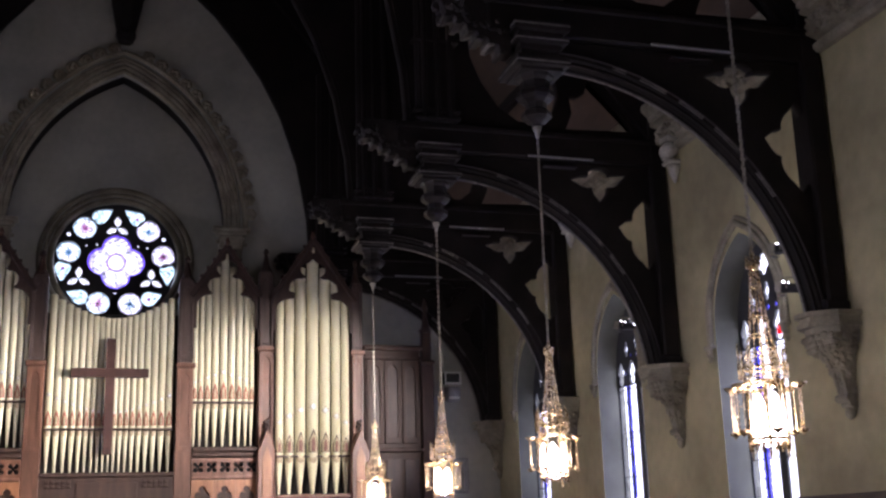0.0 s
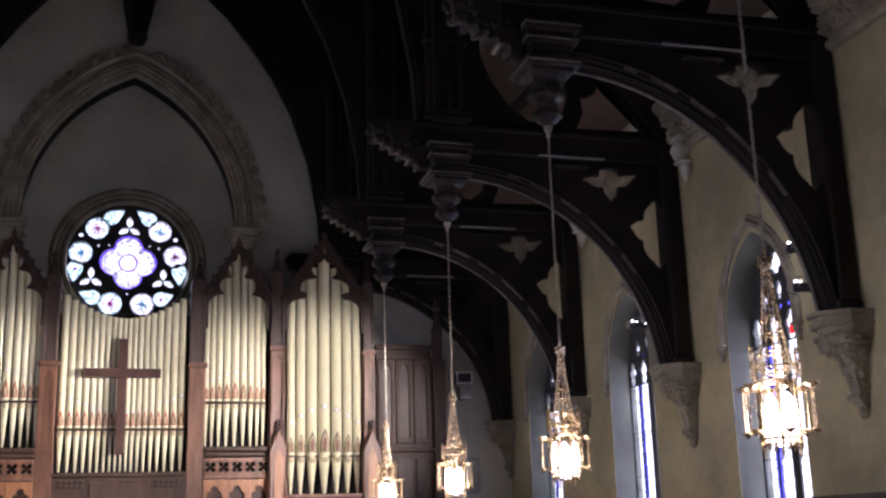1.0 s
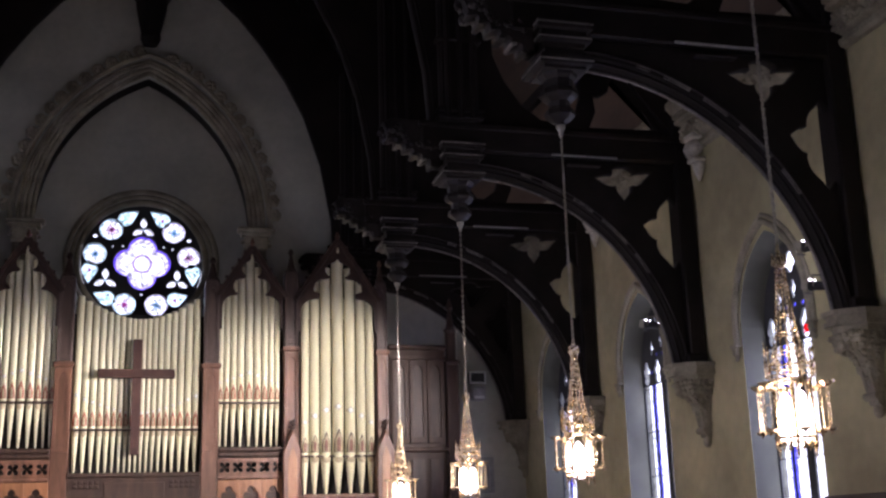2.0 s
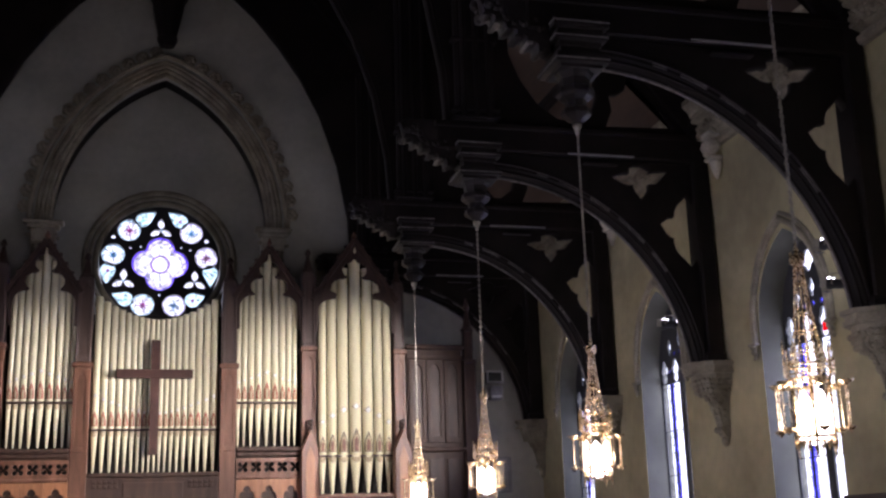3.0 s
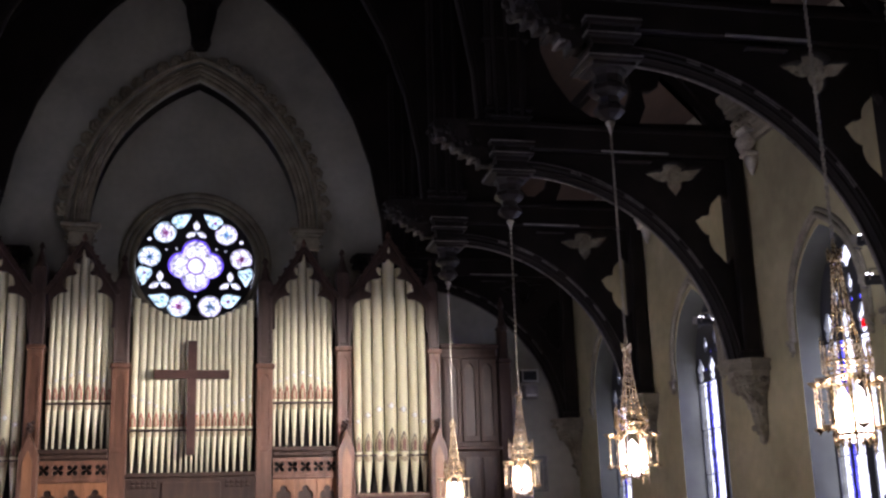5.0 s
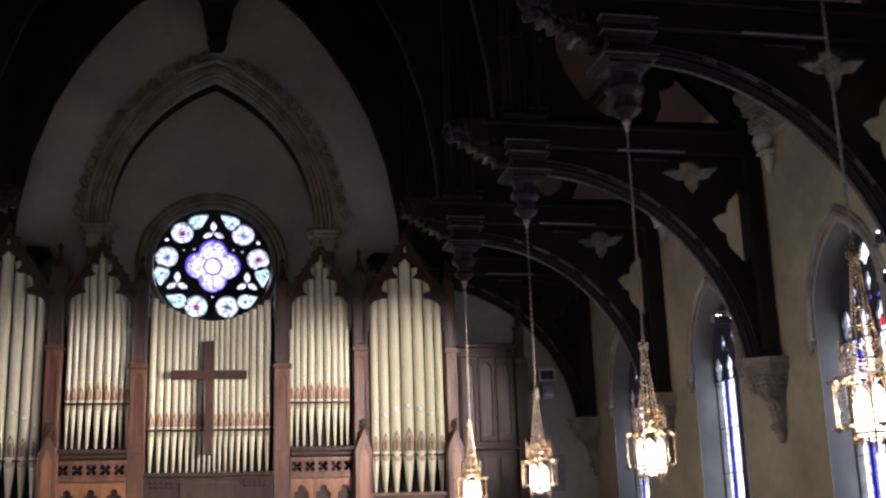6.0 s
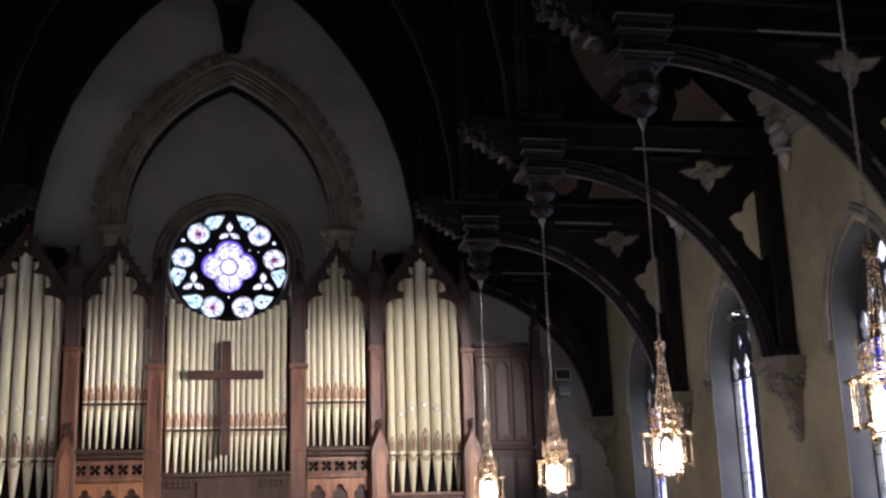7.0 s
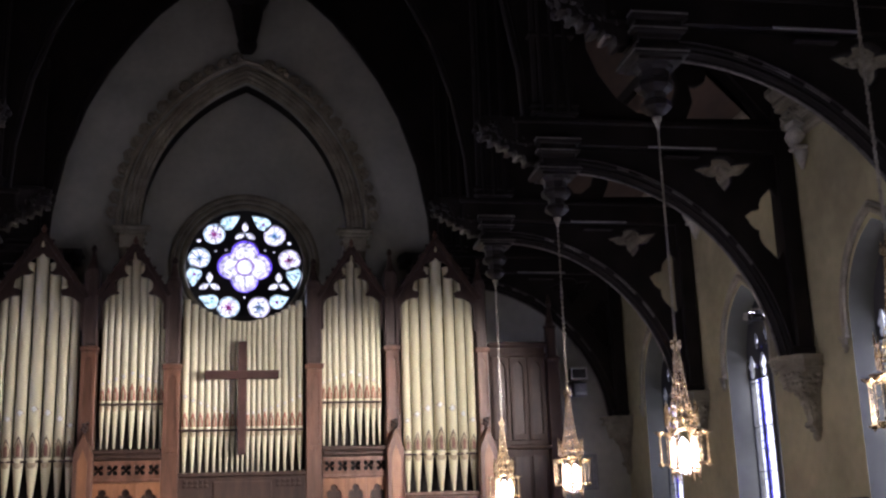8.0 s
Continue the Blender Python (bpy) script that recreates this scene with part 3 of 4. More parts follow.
def build_truss(grow=0.0):
    t = thing("roof_truss", AX, 0, 0, "dark oak hammerbeam roof truss with pierced spandrels", "roof truss", "roof trusses")
    L = lambda pts: [(x, up(z)) for x, z in pts]
    inner = arc(grow, first=0.14)
    web = [(8.9, 2.74)] + arc(grow + 0.05, first=0.14) + [(4.6, 6.0), (4.6, 6.2), (9.12, 6.2), (9.12, 2.74)]
    tref_a = star(7.9, 5.92, [(-0.54, -0.02), (0.54, 0.13), (0.0, -0.41), (-0.2, 0.13), (0.2, 0.13)], 0.2)
    tref_b = star(8.63, 5.02, [(-0.41, 0.07), (0.11, 0.6), (0.12, -0.68)], 0.25)
    halves = []
    halves.append(("spandrel", plate(L(web), [L(tref_a), L(tref_b)], 0.16, 0.02), TRUSS, "pierced dark spandrel with leaf-shaped openings"))
    bm = bmesh.new()
    path = L(inner)
    add_sweep(bm, path, [(0.0, -0.03), (0.05, -0.045), (0.075, -0.09), (0.08, -0.125), (0.12, -0.115), (0.15, -0.14), (0.21, -0.14), (0.21, 0.13), (0.08, 0.125), (0.05, 0.045), (0.0, 0.03)], front)
    halves.append(("arch_brace", bm, TRUSS, "curved arch brace"))
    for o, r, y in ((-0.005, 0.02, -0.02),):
        halves.append(("roll_moulding", add_sweep(bmesh.new(), path, rounded(o, y, r, 8), front), EDGE, "moulding along the arch, coloured bright as a highlight"))
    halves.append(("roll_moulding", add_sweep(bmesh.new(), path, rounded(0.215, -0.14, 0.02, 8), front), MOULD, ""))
    # short bright strips paint the reflections along the outer moulding
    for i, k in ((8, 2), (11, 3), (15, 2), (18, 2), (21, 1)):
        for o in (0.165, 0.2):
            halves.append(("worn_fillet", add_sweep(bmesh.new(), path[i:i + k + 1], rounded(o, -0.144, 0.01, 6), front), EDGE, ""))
    bm = bmesh.new()
    add_box(bm, 8.84, 9.15, -0.2, 0.2, up(2.72), up(7.0), 0.03)
    add_box(bm, 8.76, 9.15, -0.24, 0.24, up(2.72), up(2.86), 0.03)
    halves.append(("wall_post", bm, TRUSS, ""))
    bm = bmesh.new()
    add_box(bm, 4.3, 9.15, -0.19, 0.19, up(6.2), up(6.68), 0.03)
    add_box(bm, 4.25, 9.0, -0.23, 0.23, up(6.58), up(6.68), 0.02)
    halves.append(("hammerbeam", bm, TRUSS, ""))
    bm = bmesh.new()
    add_box(bm, 6.55, 7.75, -0.225, -0.192, up(6.2), up(6.235), 0.006)
    halves.append(("strip", bm, STRIP, "pale painted strip on the hammerbeam"))
    bm = bmesh.new()
    add_box(bm, 6.85, 7.45, -0.215, -0.07, up(6.06), up(6.085), 0.006)
    halves.append(("strip", bm, MOULD, ""))
    # pendant and capital under the hammer post
    hub = (4.96, 0)
    s2 = math.sqrt(2)
    steps = []
    for w, z0, z1 in ((0.37, 6.2, 6.3), (0.3, 6.12, 6.19), (0.35, 6.04, 6.11), (0.28, 5.97, 6.03), (0.26, 5.87, 5.96), (0.33, 5.82, 5.86), (0.355, 5.73, 5.81), (0.28, 5.68, 5.72)):
        steps += [(s2 * w, up(z1)), (s2 * w, up(z0))]
    halves.append(("capital", lathe(steps, 4, hub, math.pi / 4), MOULD, "stepped moulded capital"))
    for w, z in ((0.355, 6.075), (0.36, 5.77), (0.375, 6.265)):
        halves.append(("fillet", lathe([(s2 * w, up(z + 0.012)), (s2 * w, up(z - 0.012))], 4, hub, math.pi / 4), EDGE, "capital fillet coloured bright as a highlight"))
    pend = [(0.26, 5.69), (0.24, 5.64), (0.2, 5.6), (0.19, 5.5), (0.24, 5.47), (0.25, 5.4), (0.22, 5.36), (0.14, 5.32), (0.13, 5.24), (0.19, 5.2), (0.2, 5.13), (0.16, 5.09), (0.07, 5.04), (0.05, 4.99)]
    halves.append(("pendant", lathe([(r, up(z)) for r, z in pend], 8, hub, math.pi / 8), MOULD, "stepped octagonal pendant"))
    # stepped console with scalloped underside in front of the hammer post
    scallop = [(4.62, 5.92)]
    for k in range(6):
        x, z = 4.54 - 0.14 * k, 5.93 + 0.085 * k
        scallop += [(x, z), (x - 0.05, z - 0.03), (x - 0.1, z), (x - 0.11, z + 0.07)]
    scallop += [(3.7, 6.5), (3.66, 6.62), (3.78, 6.7), (4.62, 6.7)]
    halves.append(("console", plate(L(scallop), (), 0.3, 0.02), MOULD, "stepped console with a scalloped underside"))
    rnd = random.Random(3)
    for k in range(6):
        x, z = 4.47 - 0.14 * k, 5.9 + 0.085 * k
        bm = bmesh.new()
        add_box(bm, x - 0.03 - 0.012 * (k % 3), x + 0.045, -0.17, 0.17, up(z + 0.012 * (k % 2)), up(z + 0.05), 0.012)
        # one dentil in the highlight colour imitates its lit underside
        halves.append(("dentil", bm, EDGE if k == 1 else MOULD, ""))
    bm = bmesh.new()
    for j in range(30):
        u = rnd.random()
        add_ball(bm, 4.5 - 0.82 * u, rnd.choice((-1, 1)) * (0.15 + 0.03 * rnd.random()), up(6.08 + 0.4 * u + rnd.uniform(-0.02, 0.2)), 0.04 + 0.04 * rnd.random(), 0.04, 0.04 + 0.06 * rnd.random())
    for j in range(5):
        add_ball(bm, 3.68 + 0.05 * j, 0.06 * math.sin(j * 2), up(6.46 + 0.07 * math.cos(j * 3)), 0.06, 0.09, 0.075)
    halves.append(("carved_leaves", bm, MOULD, "carved leaf cresting on the console"))
    bm = bmesh.new()
    top = rafter_z(4.9) - 0.3
    add_box(bm, 4.62, 5.3, -0.24, 0.24, up(6.66), up(top), 0.05)
    add_box(bm, 4.7, 5.22, -0.28, 0.28, up(6.9), up(top), 0.03)
    for k in range(3):
        add_lathe(bm, [(0.05, up(6.72)), (0.05, up(top))], 8, (4.74 + 0.22 * k, -0.28))
    for z in (6.72, 6.84, 8.1):
        add_box(bm, 4.56, 5.36, -0.31, 0.31, up(z), up(z + 0.07), 0.02)
    halves.append(("hammer_post", bm, TRUSS, ""))
    # upper bracing up to the ridge
    web = upper_curve() + [(0.0, 17.6), (8.98, rafter_z(8.98) - 0.1), (8.98, 6.66), (4.46, 6.66)]
    up_a = [(7.33, 6.8), (8.62, 6.84), (8.42, 7.2), (8.24, 7.58), (7.98, 7.85), (7.78, 7.72), (7.72, 7.5), (7.6, 7.42), (7.42, 7.4), (7.46, 7.1)]
    up_b = [(5.6, 8.5), (5.62, 8.0), (5.8, 7.55), (6.1, 7.12), (6.45, 6.88), (6.85, 6.86), (7.1, 7.05), (7.2, 7.35), (7.15, 7.7), (6.98, 7.98), (6.75, 8.25), (6.6, 8.7), (6.3, 9.1), (5.9, 9.0)]
    up_c = [(8.6, 6.8), (8.82, 6.8), (8.72, 6.98)]
    halves.append(("upper_brace", plate(L(web), [L(up_a), L(up_b), L(up_c)], 0.18, 0.02), TRUSS, "cusped upper brace"))
    bm = bmesh.new()
    add_sweep(bm, L(upper_curve()), rounded(0.1, 0, 0.1, 8), front)
    halves.append(("upper_rib", bm, TRUSS, ""))
    bm = bmesh.new()
    add_sweep(bm, L([(9.0, rafter_z(9.0) - 0.05), (0.0, rafter_z(0.0) - 0.05)]), [(0.0, -0.16), (0.0, 0.16), (0.4, 0.16), (0.4, -0.16)], front)
    halves.append(("rafter", bm, TRUSS, ""))
    for name, data, mt, lab in halves:
        ob = part(name, data, mt, t, lab)
        twin = part(name, ob.data, None, t, lab)
        twin.matrix_basis = pose(0, 0, 0, 0, 0, 180)
    part("ridge_pendant", lathe([(0.8, up(14.4)), (0.72, up(13.8)), (0.55, up(13.2)), (0.38, up(12.9)), (0.4, up(12.82)), (0.31, up(12.4)), (0.23, up(12.05)), (0.26, up(11.97)), (0.17, up(11.78))], 8, (0, 0), math.pi / 8), TRUSS, t, "dark carved pendant at the ridge")
    return t


first = build_truss()
for i, ty in enumerate(TRUSSES):
    if i == 0:
        first.matrix_basis = pose(AX, ty, 0)
    elif i < len(TRUSSES) - 1:
        copy_thing(first, pose(AX, ty, 0))
build_truss(0.09).matrix_basis = pose(AX, TRUSSES[-1], 0)


# boarding that closes the truss standing against the end wall
boarding = thing("wall_boarding", AX, END - 0.03, 0, "dark oak boarding behind the truss at the end wall", "boarding")
for e in (1, -1):
    low = [(8.9, 2.8)] + arc(0.19, first=0.16) + [(4.6, 6.0), (4.6, 6.6), (9.1, 6.6), (9.1, 2.8)]
    high = [(x + 0.12, z) for x, z in upper_curve()[:-1]] + [(0.1, 14.2), (0.1, 17.2), (8.7, 6.7), (4.58, 6.7)]
    for loop in (low, high):
        part("board", plate([(e * x, up(z)) for x, z in loop], (), 0.04), TRUSS, boarding)


# ---------------------------------------------------------------- corbels
def build_corbel():
    c = thing("corbel", 0, 0, 0, "carved stone corbel with leaf ornament carrying a roof truss", "corbel", "corbels")
    bm = bmesh.new()
    for p, w, z0, z1 in ((0.66, 0.4, 2.64, 2.7), (0.6, 0.36, 2.56, 2.64), (0.64, 0.38, 2.5, 2.56), (0.54, 0.32, 2.42, 2.5)):
        slab = [[bm.verts.new((x, y, up(z))) for x, y in ((0, -w), (-p * 0.55, -w), (-p, -w * 0.35), (-p, w * 0.35), (-p * 0.55, w), (0, w))] for z in (z0, z1)]
        for i in range(6):
            bm.faces.new((slab[0][i], slab[0][(i + 1) % 6], slab[1][(i + 1) % 6], slab[1][i]))
        bm.faces.new(slab[0])
        bm.faces.new(slab[1])
    bmesh.ops.recalc_face_normals(bm, faces=bm.faces)
    part("abacus", bm, STONE, c, "moulded stone top slab")
    bm = bmesh.new()
    rings = []
    for z, p, w in ((2.43, 0.48, 0.29), (2.28, 0.42, 0.25), (2.1, 0.24, 0.17), (1.85, 0.15, 0.12), (1.65, 0.14, 0.11), (1.48, 0.07, 0.06), (1.42, 0.03, 0.03)):
        rings.append([bm.verts.new((x, y, up(z))) for x, y in ((0, -w), (-p * 0.75, -w), (-p, -w * 0.5), (-p, w * 0.5), (-p * 0.75, w), (0, w))])
    for a, b in zip(rings, rings[1:]):
        for i in range(6):
            bm.faces.new((a[i], a[(i + 1) % 6], b[(i + 1) % 6], b[i]))
    bm.faces.new(rings[-1])
    bmesh.ops.recalc_face_normals(bm, faces=bm.faces)
    part("bracket", bm, STONE, c)
    rnd = random.Random(8)
    bm = bmesh.new()
    for j in range(110):
        u = rnd.random() ** 1.6
        p, w = 0.05 + 0.43 * (1 - u) ** 1.9, 0.05 + 0.24 * (1 - u) ** 1.7
        z = 2.4 - 0.95 * u
        if rnd.random() < 0.5:
            x, y = -p, rnd.uniform(-w, w)
        else:
            x, y = -rnd.random() * p, -w * rnd.choice((1, -1))
        add_ball(bm, x, y, up(z), rnd.uniform(0.03, 0.075), rnd.uniform(0.025, 0.06), rnd.uniform(0.03, 0.08))
    for e in (-1, 1):
        path = [(-0.44, 2.32), (-0.28, 2.13), (-0.19, 1.95), (-0.15, 1.78), (-0.1, 1.58)]
        add_sweep(bm, [(x, up(z)) for x, z in path], rounded(0, e * 0.08, 0.03, 6), front)
    for k in range(7):
        y = -0.27 + 0.09 * k
        for j in range(3):
            add_ball(bm, -0.47 + 0.03 * abs(k - 3) - 0.02 * j, y, up(2.24 + 0.075 * j), 0.05, 0.05, 0.06)
    part("carved_leaves", bm, STONE, c, "undercut carved foliage")
    bm = bmesh.new()
    add_rod(bm, (-0.13, -0.13, up(1.6)), (-0.13, 0.13, up(1.6)), 0.055, 10)
    add_rod(bm, (-0.07, -0.1, up(1.53)), (-0.07, 0.1, up(1.53)), 0.05, 10)
    add_ball(bm, -0.05, 0, up(1.42), 0.07, 0.08, 0.1, 2)
    part("scroll", bm, STONE, c, "scrolled foot of the corbel")
    return c


corbel = build_corbel()
place = [(ty, side) for ty in TRUSSES for side in (1, -1)]
for i, (ty, side) in enumerate(place):
    m = pose(AX + side * WALL, ty, 0, 0, 0, 0 if side > 0 else 180)
    if i == 0:
        corbel.matrix_basis = m
    else:
        copy_thing(corbel, m)

# small carved brackets under the cornice
def build_bracket():
    b = thing("cornice_bracket", 0, 0, 0, "small pale carved stone bracket under the cornice", "bracket", "cornice brackets")
    bm = bmesh.new()
    add_box(bm, -0.24, 0, -0.16, 0.16, 0.62, 0.72, 0.02)
    add_ball(bm, -0.14, 0, 0.48, 0.16, 0.15, 0.19, 2)
    add_ball(bm, -0.2, 0.03, 0.36, 0.08, 0.1, 0.07, 2)
    add_box(bm, -0.22, 0, -0.15, 0.15, 0.22, 0.29, 0.02)
    part("carved_knop", bm, PALE, b)
    part("stem", lathe([(0.12, 0.22), (0.1, 0.12), (0.06, 0.0), (0.02, -0.1)], 10, (-0.07, 0)), PALE, b)
    return b


bracket = build_bracket()
bracket.matrix_basis = pose(AX + WALL - 0.02, 16.72, up(5.88))
copy_thing(bracket, pose(AX + WALL - 0.02, 16.72 + BAY, up(5.88)))

# ---------------------------------------------------------------- organ
# Oak greyed for the upper shafts: glare of the rose window put into the colour.
SHAFT = material("glare_grey_brown_oak", (0.115, 0.078, 0.066), 0.38, spread=0.35, coarse=1.6, fine=16, bump=0.2, stretch=(4, 4, 0.6))
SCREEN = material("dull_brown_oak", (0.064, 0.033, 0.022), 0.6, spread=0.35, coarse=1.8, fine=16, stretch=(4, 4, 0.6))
OY = 25.4                 # front of the organ case
organ = thing("pipe_organ", AX, OY, 0, "large gothic pipe organ with cream pipes in a red-brown oak case", "organ")


def build_pipe(x, r, z_foot, z_mouth, z_top, stud_z, mouth_mat, y=0.0, tall=0.3):
    n = 18
    bm = lathe([(r * 0.22, up(z_foot)), (r * 0.3, up(z_foot + 0.03)), (r * 0.94, up(z_mouth - 0.06)), (r * 0.94, up(z_mouth))], n, (x, y))
    add_lathe(bm, [(r * 0.95, up(z_mouth)), (r, up(z_mouth + 0.02)), (r, up(z_top - 0.07)), (r * 1.06, up(z_top - 0.06)), (r * 1.06, up(z_top - 0.01)), (r * 0.98, up(z_top)), (r * 0.84, up(z_top)), (r * 0.8, up(z_top - 0.06))], n, (x, y))
    pipe = part("pipe", bm, PIPE, organ)
    # raised pointed mouth with a pale upper lip
    def wrapped(w, low, high, lift, n=8):
        """A patch that hugs the pipe, between two edges given as heights across its width."""
        b = bmesh.new()
        cols = []
        for i in range(n + 1):
            a = -w + 2 * w * i / n
            d = y - math.sqrt(max(0, r * r - a * a))
            cols.append([b.verts.new((x + a, d - lift, up(low(a / w)))), b.verts.new((x + a, d - lift, up(high(a / w)))),
                         b.verts.new((x + a, d + 0.01, up(high(a / w)))), b.verts.new((x + a, d + 0.01, up(low(a / w))))])
        for c0, c1 in zip(cols, cols[1:]):
            for j in range(4):
                b.faces.new((c0[j], c1[j], c1[(j + 1) % 4], c0[(j + 1) % 4]))
        bmesh.ops.recalc_face_normals(b, faces=b.faces)
        return b
    w = r * 0.8
    z0 = z_mouth + 0.09
    head = lambda u: z0 + tall * (0.42 + 0.66 * (1 - abs(u)) ** 0.8)
    inset = lambda f, v: (lambda u: z0 + (head(u * f) - z0) * v)
    big = mouth_mat is MOUTHTAN
    part("mouth", wrapped(w, lambda u: z0, head, 0.006), OAKDARK if big else MOUTH, pipe, "painted pointed pipe mouth")
    part("mouth_field", wrapped(w * 0.78, lambda u: z0 + 0.012, inset(0.78, 0.86), 0.009), MOUTHTAN if big else MOUTH, pipe)
    part("mouth_centre", wrapped(w * 0.42, lambda u: z0 + 0.02, inset(0.5, 0.66), 0.012), MOUTHRED if big else MOUTHTAN, pipe)
    part("lip", wrapped(w, lambda u: z_mouth + 0.03, lambda u: z0 - 0.01, 0.02), PIPE, pipe)
    part("lower_lip", wrapped(w, lambda u: z_mouth - 0.12 * (1 - u * u) ** 0.5 - 0.02, lambda u: z_mouth - 0.02, 0.005), MOUTHTAN, pipe)
    if stud_z:
        s = min(0.07, r * 0.62)
        part("stud_rim", wrapped(s * 1.4, lambda u: stud_z - s * 1.1 * (1.05 - abs(u)), lambda u: stud_z + s * 1.1 * (1.05 - abs(u)), 0.006), MOUTHTAN, pipe)
        part("stud", wrapped(s, lambda u: stud_z - s * (1.02 - abs(u)), lambda u: stud_z + s * (1.02 - abs(u)), 0.014), STUD, pipe, "diamond-shaped metal stud")
    return pipe


def widths(total, n, edge, mid):
    w = [mid + (edge - mid) * abs(2 * i / (n - 1) - 1) for i in range(n)]
    k = total / sum(w)
    out, x = [], 0
    for a in w:
        out.append((x + a * k / 2, a * k / 2 * 0.92))
        x += a * k
    return out


# middle field: pipe tops dip towards the cross
for x, r in widths(2.66, 19, 0.2, 0.118):
    xx = x - 1.34
    u = abs(xx) / 1.33
    build_pipe(xx, r, 1.53, 2.42, 4.84 + 0.55 * u ** 1.8, 2.78 + 0.42 * u ** 1.6, MOUTH, 0.12, 0.3)
# flanking fields and the outer towers on both sides
for side in (1, -1):
    for x, r in widths(1.36, 9, 0.105, 0.165):
        xx = x - 0.68
        u = abs(xx) / 0.68
        build_pipe(side * 2.38 + xx, r, 2.06, 3.0, 6.34 - 0.95 * u, 3.68 - 0.25 * u, MOUTH, 0.1, 0.24 + 0.12 * (1 - u))
    for x, r in widths(1.7, 7, 0.2, 0.29):
        xx = x - 0.85
        u = abs(xx) / 0.85
        build_pipe(side * 4.37 + xx, r, 1.0, 1.82, 6.45 - 1.0 * u, 2.92 - 0.42 * u ** 1.5, MOUTHTAN, 0.08, 0.3 + 0.19 * (1 - u))

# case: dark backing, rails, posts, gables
part("backing", box(-5.5, 5.5, 0.45, 0.55, up(-1.7), up(5.0)), VOID, organ, "near-black board standing for the shade inside the case")
for x0, x1, z in ((-1.36, 1.36, 2.42), (1.72, 3.04, 3.0), (-3.04, -1.72, 3.0), (3.48, 5.26, 1.82), (-5.26, -3.48, 1.82)):
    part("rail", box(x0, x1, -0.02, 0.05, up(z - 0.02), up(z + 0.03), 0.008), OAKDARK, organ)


def build_post(x, w, z_split, z_top, y=-0.1):
    bm = bmesh.new()
    add_box(bm, x - w / 2, x + w / 2, y, 0.4, 0, up(z_split), 0.015)
    add_box(bm, x - w / 2 - 0.04, x + w / 2 + 0.04, y - 0.05, 0.4, up(z_split - 0.05), up(z_split + 0.06), 0.02)
    post = part("post", bm, OAK, organ)
    shaft = bmesh.new()
    add_box(shaft, x - w * 0.45, x + w * 0.45, y + 0.04, 0.35, up(z_split), up(z_top - 0.35), 0.03)
    for e in (-1, 1):
        add_lathe(shaft, [(0.028, up(z_split + 0.06)), (0.028, up(z_top - 0.42))], 8, (x + e * w * 0.36, y + 0.035))
    part("upper_shaft", shaft, SHAFT, post)
    low = max(z_split - 2.1, 1.95)
    for z0, z1, d in ((low, z_split - 0.1, y - 0.012), (z_split + 0.12, z_top - 0.45, y + 0.028)):
        hole = [(x - w * 0.26, up(z0 + 0.1))] + [(a, b) for a, b in pointed(w * 0.26, up(z1 - 0.24), up(z1 - 0.08), 6, x)] + [(x + w * 0.26, up(z0 + 0.1))]
        frame_me = plate([(x - w * 0.47, up(z0)), (x + w * 0.47, up(z0)), (x + w * 0.47, up(z1)), (x - w * 0.47, up(z1))], [hole], 0.03, 0.006)
        part("panel_frame", shifted(frame_me, y=d), OAK if d < y else SHAFT, post)
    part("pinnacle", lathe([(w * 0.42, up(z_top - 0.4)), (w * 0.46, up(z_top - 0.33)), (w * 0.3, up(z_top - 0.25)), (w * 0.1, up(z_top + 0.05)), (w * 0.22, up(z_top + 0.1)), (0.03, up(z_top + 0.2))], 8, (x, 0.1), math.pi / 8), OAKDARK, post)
    return post


for side in (1, -1):
    build_post(side * 1.54, 0.36, 3.8, 6.1)
    build_post(side * 3.3, 0.33, 4.2, 6.35)
    build_post(side * 5.38, 0.26, 4.15, 6.15)


